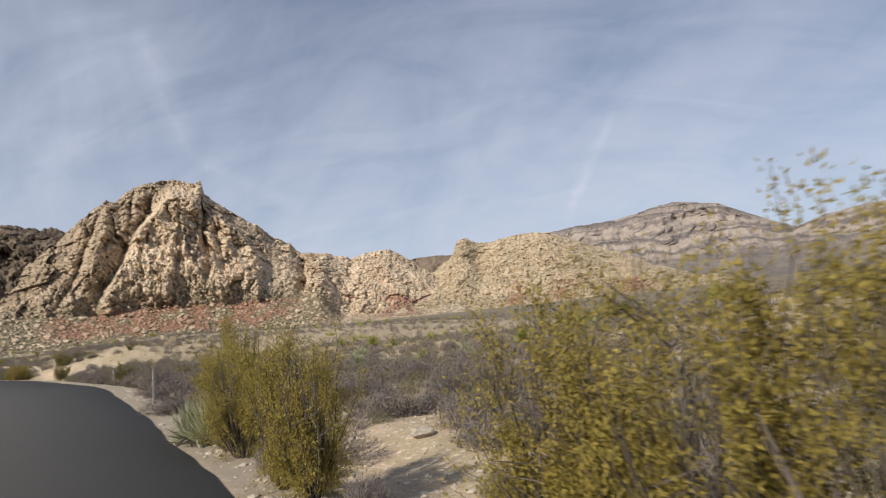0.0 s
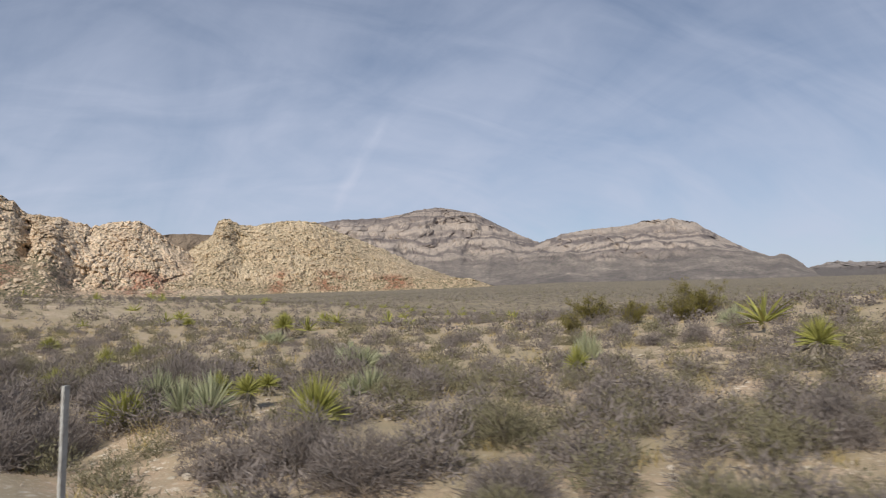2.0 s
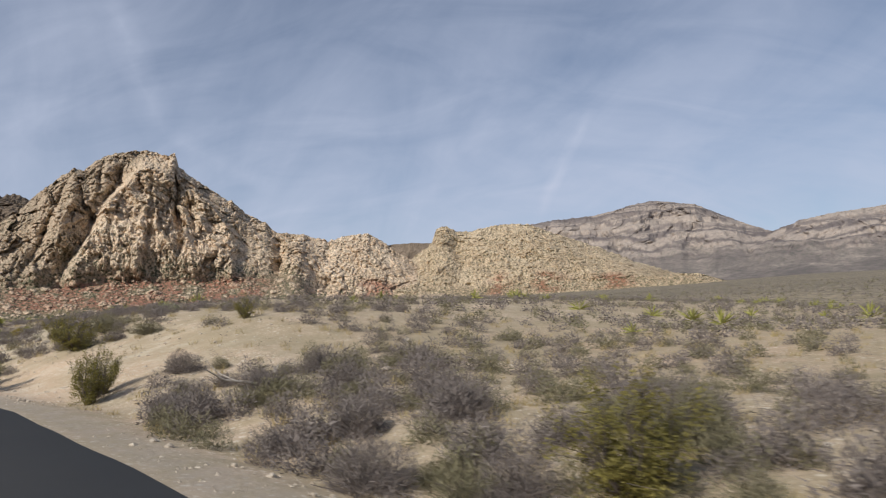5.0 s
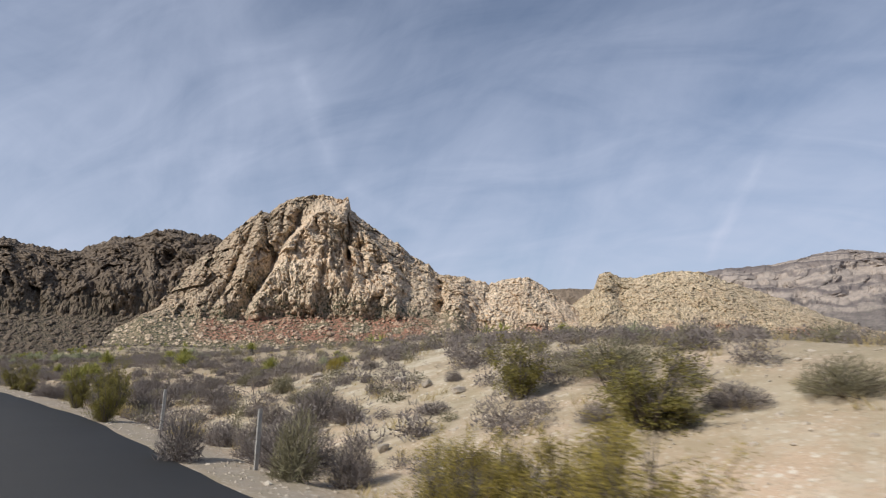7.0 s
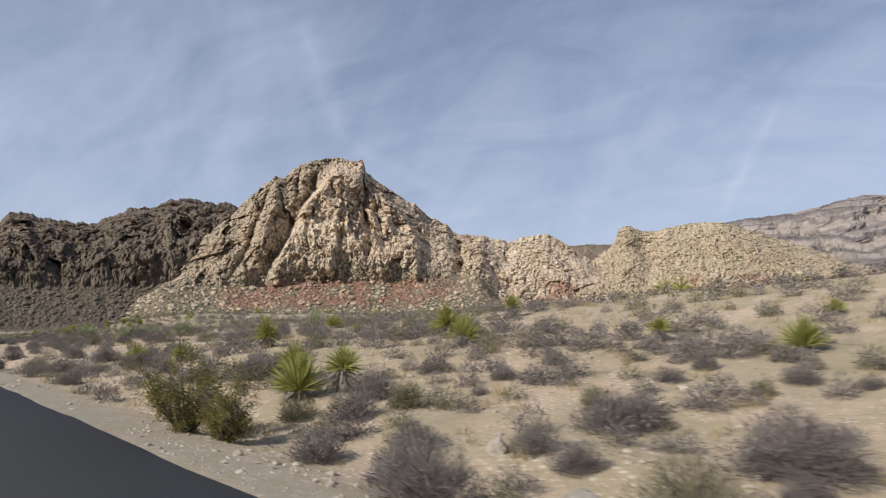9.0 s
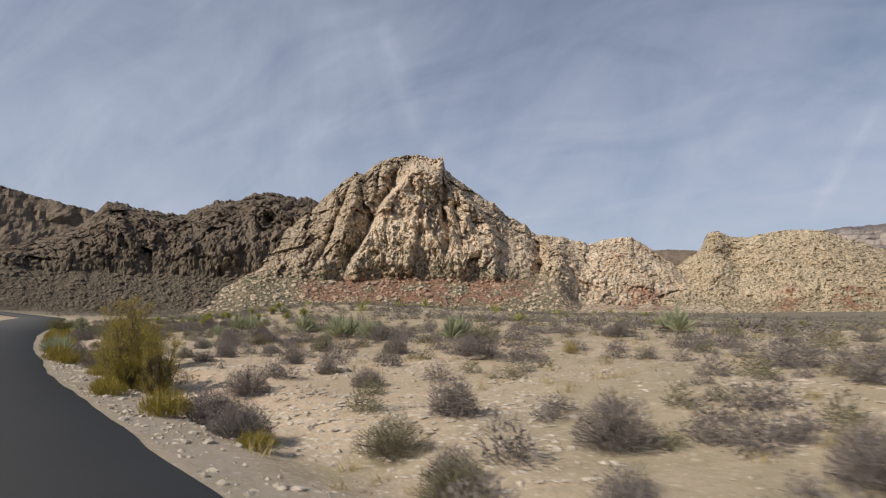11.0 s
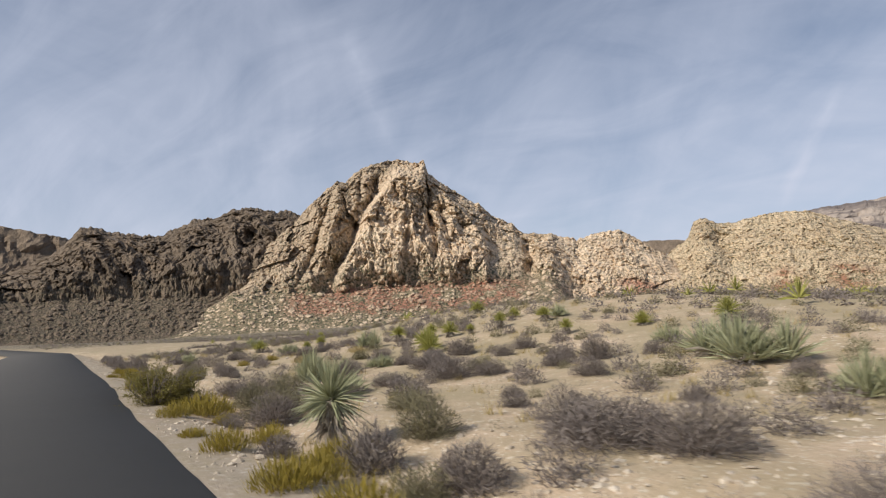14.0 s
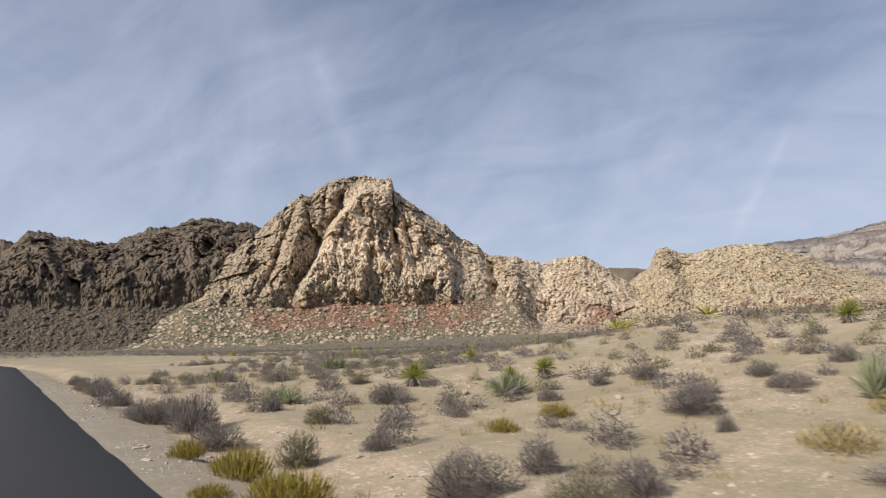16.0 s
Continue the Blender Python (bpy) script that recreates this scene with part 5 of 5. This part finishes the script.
def bare(x, y):
    """1 on the open sand and gravel patches, 0 where scrub stands thick."""
    d = lateral(x, y)
    def patch(y0, y1, d0, d1):
        return smooth(y0 - 2, y0 + 2, y) * (1 - smooth(y1 - 2, y1 + 2, y)) * smooth(d0 - 1, d0 + 1, d) * (1 - smooth(d1 - 3, d1 + 3, d))
    b = patch(71, 84, 3, 11) * 1.2 + patch(148, 162, 4, 10) * 0.7 + patch(170, 188, 4, 10) + patch(188, 240, 4, 9) * 0.5 + patch(110, 142, 6, 12) * 0.15 + patch(36, 62, 10, 20) * 0.25 + patch(-4, 14, 2, 5) + patch(9.5, 12.5, 5, 8) * 0.9 + patch(18.5, 20.5, 2, 5) * 0.6
    return np.clip(b + (1 - smooth(3.0, 4.2, verge(x, y))), 0, 1)


def scatter(n, x0, x1, y0, y1, seed, apart=0.0, thick=None):
    rng = rng_of(seed)
    x, y = rng.uniform(x0, x1, n), rng.uniform(y0, y1, n)
    keep = (rng.uniform(0, 1, n) > bare(x, y)) & (verge(x, y) > 3.2)
    if thick is not None:
        keep &= rng.uniform(0, 1, n) < thick(x, y)
    x, y = x[keep], y[keep]
    if apart:
        gap = np.min(np.hypot(x[:, None] - TAKEN[None, :, 0], y[:, None] - TAKEN[None, :, 1]), axis=1)
        x, y = x[gap > apart], y[gap > apart]
    return x, y


# single shrubs nearest the road
rng = rng_of(5)
nx, ny = scatter(2600, 4, 50, -8, 275, 201, 1.2, lambda x, y: np.interp(y, (-8, 15, 60, 90, 140, 275), (1.0, 1.0, 1.0, 0.75, 0.6, 0.6)) * (1 - smooth(17, 19, lateral(x, y))))
order = np.argsort(lateral(nx, ny) + 0.02 * ny)[:160]
for i, k in enumerate(order):
    s = float(rng.uniform(0.8, 1.75))
    plant(LARGE_SHRUBS if s > 1.4 else SHRUBS, int(rng.integers(0, 5)), sit(nx[k], ny[k], s, s * rng.uniform(0.75, 1.05), rng.uniform(0, 6.28)))
rest = np.ones(len(nx), bool)
rest[order] = False


def joined(name, label, category, mats_tris, x, y, seed, s0, s1, sink=0.03):
    """Many small plants as one mesh a material."""
    rng = rng_of(seed)
    z = height(x, y)
    for (nm, mat, variants) in mats_tris:
        out = []
        pick = rng.integers(0, len(variants), len(x))
        for v, tri in enumerate(variants):
            m = pick == v
            n = int(m.sum())
            if not n:
                continue
            a = rng.uniform(0, 6.283, n)
            s = rng.uniform(s0, s1, n)
            c, q = np.cos(a) * s, np.sin(a) * s
            T = tri[None]
            X = T[..., 0] * c[:, None, None] - T[..., 1] * q[:, None, None] + x[m][:, None, None]
            Y = T[..., 0] * q[:, None, None] + T[..., 1] * c[:, None, None] + y[m][:, None, None]
            Z = T[..., 2] * (s * rng.uniform(0.8, 1.15, n))[:, None, None] + (z[m] - sink)[:, None, None]
            out.append(np.stack([X, Y, Z], -1).reshape(-1, 3, 3))
        ob = new(nm, soup(nm, np.concatenate(out, 0), mat))
        tagged(ob, label, category, kind="stuff")


# thick scrub on the first stretch, close to the road
CLOSE = [shrub_tris(280 + k, 640, 1.45, 6, 0.72)[0] for k in range(4)]
ax_, ay_ = scatter(2500, 3, 38, -6, 262, 208, 0.8, lambda x, y: (1 - smooth(15, 19, lateral(x, y))) * np.interp(y, (-6, 60, 75, 84, 88, 112, 125, 195, 205, 262), (0.9, 0.85, 0.5, 0.5, 1.0, 0.9, 0.7, 0.5, 0.65, 0.55)))
ex_, ey_ = scatter(3000, 3, 36, -6, 68, 228, 0.5, lambda x, y: (1 - smooth(12, 18, lateral(x, y))) * (0.5 + 0.5 * (fbm(x / 5, y / 5, 63, 2) > 0.45)) * np.interp(y, (8, 12, 30, 36), (1.0, 1.6, 1.6, 1.0)))
cx_, cy_ = np.concatenate([ax_, ex_]), np.concatenate([ay_, ey_])
gr = rng_of(76).uniform(0, 1, len(cx_)) + 0.2 * (cy_ < 68)
joined("roadside_grey_scrub", "thick grey twiggy scrub close to the road", "scrub", [("roadside_grey_scrub", TWIG, CLOSE)], cx_[gr < 0.7], cy_[gr < 0.7], 209, 0.7, 1.5)
joined("roadside_olive_scrub", "low olive-grey scrub close to the road", "scrub", [("roadside_olive_scrub", TWIG_OLIVE, CLOSE)], cx_[gr >= 0.7], cy_[gr >= 0.7], 210, 0.6, 1.2)
LOW = [shrub_tris(290 + k, 34, 2.2, 2)[0] * np.array([1, 1, 0.9]) for k in range(4)]
lx, ly = scatter(11000, 4, 48, -8, 270, 219, 0.4, lambda x, y: (0.35 + 0.75 * (fbm(x / 4, y / 4, 61, 3) > 0.5)) * (1 - 0.6 * smooth(20, 32, lateral(x, y))))
ga = rng_of(75).uniform(0, 1, len(lx))
joined("low_dry_tufts", "small dry brown tufts between stones", "grass", [("low_dry_tufts", TWIG, LOW)], lx[ga < 0.4], ly[ga < 0.4], 217, 0.3, 0.65)
joined("low_olive_tufts", "small olive tufts between stones", "grass", [("low_olive_tufts", TWIG_OLIVE, LOW)], lx[ga >= 0.4], ly[ga >= 0.4], 218, 0.25, 0.6)

MID = [shrub_tris(300 + k, 300, 2.2, 3, 0.92) for k in range(5)]
MID_TW = [m[0] for m in MID]
mx, my = scatter(8800, 10, 62, -60, 300, 202, 0.9, lambda x, y: np.interp(y, (-60, 60, 95, 300), (0.95, 0.95, 0.75, 0.75)))
ml = lateral(mx, my)
m2, m3 = (ml > 17) & (ml < 27), (ml >= 27) & (ml < 42)
kx, ky = mx[m3], my[m3]
vx, vy = scatter(800, 20, 38, 85, 150, 229, 0.7, lambda x, y: smooth(5, 7, lateral(x, y)) * (1 - smooth(16, 20, lateral(x, y))))
wx, wy = scatter(2600, 6, 60, -40, 36, 233, 0.6, lambda x, y: smooth(5, 6.5, lateral(x, y)) * (1 - smooth(30, 44, lateral(x, y))) * np.interp(y, (-40, 22, 36), (0.9, 0.9, 0.5)))
mx, my = np.concatenate([mx[m2], nx[rest], vx, wx]), np.concatenate([my[m2], ny[rest], vy, wy])
gr = rng_of(77).uniform(0, 1, len(mx)) + 0.2 * (my < 68)
joined("grey_scrub", "grey-brown twiggy scrub across the desert flat", "scrub", [("grey_scrub", TWIG, MID_TW)], mx[gr < 0.76], my[gr < 0.76], 211, 0.6, 1.3)
joined("olive_scrub", "olive-grey low scrub across the desert flat", "scrub", [("olive_scrub", TWIG_OLIVE, MID_TW)], mx[gr >= 0.76], my[gr >= 0.76], 212, 0.55, 1.2)

PLAIN = [shrub_tris(320 + k, 70, 6.2, 2, 0.85)[0] for k in range(4)]
hx, hy = scatter(14500, 30, 140, -120, 420, 207, 0, lambda x, y: np.interp(y, (-120, 60, 110, 420), (0.95, 0.95, 0.85, 0.8)))
h2 = (lateral(hx, hy) >= 42) & (lateral(hx, hy) < 110)
hx, hy = np.concatenate([hx[h2], kx]), np.concatenate([hy[h2], ky])
gr = rng_of(79).uniform(0, 1, len(hx))
joined("plain_grey_scrub", "grey scrub dotting the open plain", "scrub", [("plain_grey_scrub", TWIG, PLAIN)], hx[gr < 0.55], hy[gr < 0.55], 215, 0.75, 1.6)
joined("plain_olive_scrub", "olive scrub dotting the open plain", "scrub", [("plain_olive_scrub", TWIG_OLIVE, PLAIN)], hx[gr >= 0.55], hy[gr >= 0.55], 216, 0.65, 1.3)

FAR = [shrub_tris(340 + k, 18, 12.0, 2)[0] * np.array([1.2, 1.2, 1.1]) for k in range(4)]
fx, fy = scatter(34000, 10, 620, -380, 900, 203, 0, lambda x, y: 0.95 - 0.6 * smooth(150, 560, np.hypot(x - 14, y - 108)))
far = (lateral(fx, fy) > 105) | (fy > 415) | (fy < -115)
fx, fy = fx[far], fy[far]
gr = rng_of(78).uniform(0, 1, len(fx))
joined("distant_grey_scrub", "distant grey scrub dotting the plain", "scrub", [("distant_grey_scrub", TWIG, FAR)], fx[gr < 0.5], fy[gr < 0.5], 221, 0.9, 2.1)
joined("distant_olive_scrub", "distant olive scrub dotting the plain", "scrub", [("distant_olive_scrub", TWIG_OLIVE, FAR)], fx[gr >= 0.5], fy[gr >= 0.5], 222, 0.85, 1.9)

# yuccas standing between the shrubs
ux, uy = scatter(420, 6, 44, -6, 262, 224, 1.1, lambda x, y: np.interp(y, (-6, 14, 18, 40, 70, 140, 146, 192, 196, 262), (0.0, 0.0, 0.35, 0.4, 0.0, 0.3, 0.0, 0.0, 0.3, 0.3)) * smooth(5, 8, lateral(x, y)) * (1 - smooth(22, 26, lateral(x, y))))
for i in range(min(46, len(ux))):
    s = float(rng.uniform(0.75, 1.25))
    if rng.uniform() < 0.5:
        plant(YUCCAS, i, sit(ux[i], uy[i], s, s * rng.uniform(0.8, 1.1), rng.uniform(0, 6.28)))
    else:
        plant(PALE_YUCCAS, i, sit(ux[i], uy[i], s * 1.1, s, rng.uniform(0, 6.28)))

YU = [rosette_tris(360 + k, 26, 0.75, 0.07, -5) + np.array([0, 0, 0.25]) for k in range(3)]
yx, yy = scatter(340, 20, 170, -60, 340, 204, 1.0)
y2 = lateral(yx, yy) > 24
joined("distant_yuccas", "scattered yellow-green yuccas on the plain", "yucca", [("distant_yuccas", YUCCA_GREEN, YU)], yx[y2], yy[y2], 231, 0.8, 1.5)

# stones and gravel
PEB = []
for k in range(6):
    r_ = rng_of(400 + k)
    o = np.array([(1, 0, 0), (-1, 0, 0), (0, 1, 0), (0, -1, 0), (0, 0, 0.75), (0, 0, -0.5)], float) * r_.uniform(0.65, 1.2, (6, 1)) + r_.normal(size=(6, 3)) * 0.12
    PEB.append(np.array([[o[a], o[b], o[c]] for a, b, c in ((0, 2, 4), (2, 1, 4), (1, 3, 4), (3, 0, 4), (2, 0, 5), (1, 2, 5), (3, 1, 5), (0, 3, 5))]))
px, py = 2 + 40 * rng_of(410).uniform(0, 1, 95000) ** 1.6, rng_of(411).uniform(-6, 265, 95000)
px = px + np.interp(py, ROAD_Y, ROAD_X)
dens = fbm(px / 5, py / 5, 44, 3) * (1.15 - 0.85 * smooth(5, 24, lateral(px, py))) + 0.3 * (1 - smooth(9, 18, py)) + 0.13 * smooth(78, 90, py) * (1 - smooth(125, 140, py)) + 0.2 * smooth(68, 73, py) * (1 - smooth(84, 88, py)) + 0.3 * smooth(146, 152, py) * (1 - smooth(190, 200, py))
ok = (verge(px, py) > 2.1) & (dens > 0.44 + 0.22 * rng_of(412).uniform(0, 1, 95000))
px, py = px[ok], py[ok]
ROUND = []
for k in range(5):
    me = stone_mesh("rough_stone", 130 + k, STONE, 0.6, 1)
    co = np.array([v.co[:] for v in me.vertices]) * 1.8
    ROUND.append(np.array([[co[i] for i in p.vertices] for p in me.polygons]))
    bpy.data.meshes.remove(me)
big = rng_of(413).uniform(0, 1, len(px))
cut = np.interp(py, (0, 9, 18, 146, 152, 190, 200), (0.7, 0.7, 0.92, 0.92, 0.74, 0.74, 0.92))
joined("gravel", "pale limestone gravel strewn over the sand", "gravel", [("gravel", STONE, PEB)], px[big < cut], py[big < cut], 241, 0.015, 0.045, 0.0)
joined("loose_stones", "pale loose stones on the sand", "stones", [("loose_stones", STONE, ROUND)], px[big >= cut], py[big >= cut], 242, 0.06, 0.15, 0.0)

FLAKES = [r * np.array([1.25, 0.8, 0.5]) for r in ROUND]
fr = rng_of(414)
qx, qy = fr.uniform(2.5, 15, 9000), fr.uniform(145, 196, 9000)
qx = qx + np.interp(qy, ROAD_Y, ROAD_X)
ok = (fbm(qx / 2.6, qy / 2.6, 47, 3) > 0.42 + 0.16 * smooth(161, 168, qy) + 0.22 * fr.uniform(0, 1, 9000)) & (verge(qx, qy) > 2.4)
joined("flat_stones", "pale flat limestone flakes on the sand bank", "stones", [("flat_stones", FLAKE, FLAKES)], qx[ok], qy[ok], 243, 0.05, 0.17, 0.0)

STONES = [stone_mesh("stone", 120 + k, STONE, 0.6, 1) for k in range(5)]
sx, sy = scatter(1300, 5, 34, -4, 250, 205, 0.5, lambda x, y: 0.15 + 0.85 * (vnoise(x / 6, y / 6, 9) > 0.55))
for i in range(min(110, len(sx))):
    s = float(rng.uniform(0.14, 0.38))
    ob = new("stone", STONES[i % 5])
    ob.matrix_basis = sit(sx[i], sy[i], s, s, rng.uniform(0, 6.28), 0.0) @ Matrix.Translation((0, 0, 0.16))
    tagged(ob, "pale angular limestone stone on desert sand", "stone", "stones beside the road")

# yellow brush along the edge of the road
for y in np.arange(150, 233, 1.7):
    w = float(rng.uniform(0.6, 1.3))
    x = float(np.interp(y, ROAD_Y, ROAD_X) + rng.uniform(2.6, 4.0))
    yy = float(y + rng.uniform(-0.7, 0.7))
    if rng.uniform() < 0.72:
        plant(RABBITS, int(rng.integers(0, 2)), sit(x, yy, w, w * rng.uniform(0.9, 1.5), rng.uniform(0, 6.28)))
    else:
        plant(SHRUBS, int(rng.integers(0, 5)), sit(x + 0.8, yy, w * 1.2, w, rng.uniform(0, 6.28)))

# thin dry grass
GR = [blades(dome_dirs(18, rng_of(430 + k), 0.2) * np.array([0.12, 0.12, 0.02]), unit(dome_dirs(18, rng_of(440 + k), 0.5) + np.array([0, 0, 0.5])), 0.18, 0.012, rng_of(450 + k)) for k in range(4)]
gx, gy = scatter(12000, 4, 46, -8, 265, 206, 0, lambda x, y: np.interp(y, (-8, 62, 94, 149, 165, 265), (0.6, 0.6, 0.5, 0.45, 0.35, 0.4)))
joined("dry_grass", "thin dry straw grass between the shrubs", "grass", [("dry_grass", STRAW, GR)], gx, gy, 251, 0.8, 2.0)


# ---- roadside markers and dead wood ----
def marker_post(x, y, tall, mat, label, lean, plate):
    e = thing("marker_post", label, "post", "roadside marker posts")
    e.matrix_basis = Matrix.Translation((x, y, float(height(x, y)))) @ pose(0, 0, 0, lean[0], lean[1], 20)
    bm = bmesh.new()
    bmesh.ops.create_cube(bm, size=1, matrix=Matrix.Translation((0, 0, tall / 2 - 0.15)) @ Matrix.Diagonal((0.10, 0.03, tall + 0.3, 1)))
    bmesh.ops.bevel(bm, geom=list(bm.edges), offset=0.006, segments=2, affect="EDGES")
    me = bpy.data.meshes.new("post")
    bm.to_mesh(me), bm.free()
    me.materials.append(mat)
    part("post", me, e)
    if plate:
        bm = bmesh.new()
        bmesh.ops.create_cube(bm, size=1, matrix=Matrix.Translation((0, -0.018, tall - 0.14)) @ Matrix.Diagonal((0.10, 0.008, 0.26, 1)))
        bmesh.ops.bevel(bm, geom=list(bm.edges), offset=0.003, segments=1, affect="EDGES")
        me = bpy.data.meshes.new("reflector")
        bm.to_mesh(me), bm.free()
        me.materials.append(REFLECTOR)
        part("reflector", me, e, "pale reflector plate")


marker_post(11.5, 25.9, 1.35, POST_STEEL, "grey steel roadside marker post among scrub", (0, 0), False)
marker_post(19.8, 51.0, 1.1, POST_STEEL, "leaning grey marker post with pale reflector", (2, -6), True)
marker_post(22.3, 96.6, 1.15, POST_STEEL, "pale grey roadside marker post in dry grass", (0, 2), False)
marker_post(21.9, 88.4, 1.1, POST_STEEL, "grey steel marker post at the sand bank", (0, 1), False)
marker_post(22.0, 107.8, 1.1, POST_BROWN, "dark brown roadside marker post on gravel shoulder", (0, 1), False)


def dead_branch(x, y, length, turn):
    e = thing("dead_branch", "bleached dead branch lying among shrubs", "branch")
    e.matrix_basis = Matrix.Translation((x, y, float(height(x, y)) + 0.06)) @ pose(0, -9, 0, 0, 0, turn)
    cur = bpy.data.curves.new("limb", "CURVE")
    cur.dimensions, cur.bevel_depth, cur.bevel_resolution = "3D", 0.05, 2
    for pts in (((0, 0, 0, 1.0), (0.35, 0.04, 0.1, 0.8), (0.7, 0.0, 0.16, 0.6), (1.0, 0.08, 0.34, 0.25)), ((0.55, 0.02, 0.14, 0.5), (0.75, -0.14, 0.26, 0.35), (0.9, -0.2, 0.44, 0.15))):
        sp = cur.splines.new("POLY")
        sp.points.add(len(pts) - 1)
        for q, (a, b, c, r) in zip(sp.points, pts):
            q.co, q.radius = (a * length, b * length, c * length, 1), r
    cur.materials.append(DEADWOOD)
    part("limb", cur, e)


dead_branch(24.3, 22.6, 1.3, 200)
dead_branch(14.6, 20.6, 0.9, 35)
dead_branch(24.6, 74.2, 1.7, 165)
dead_branch(25.5, 75.2, 0.5, 60)
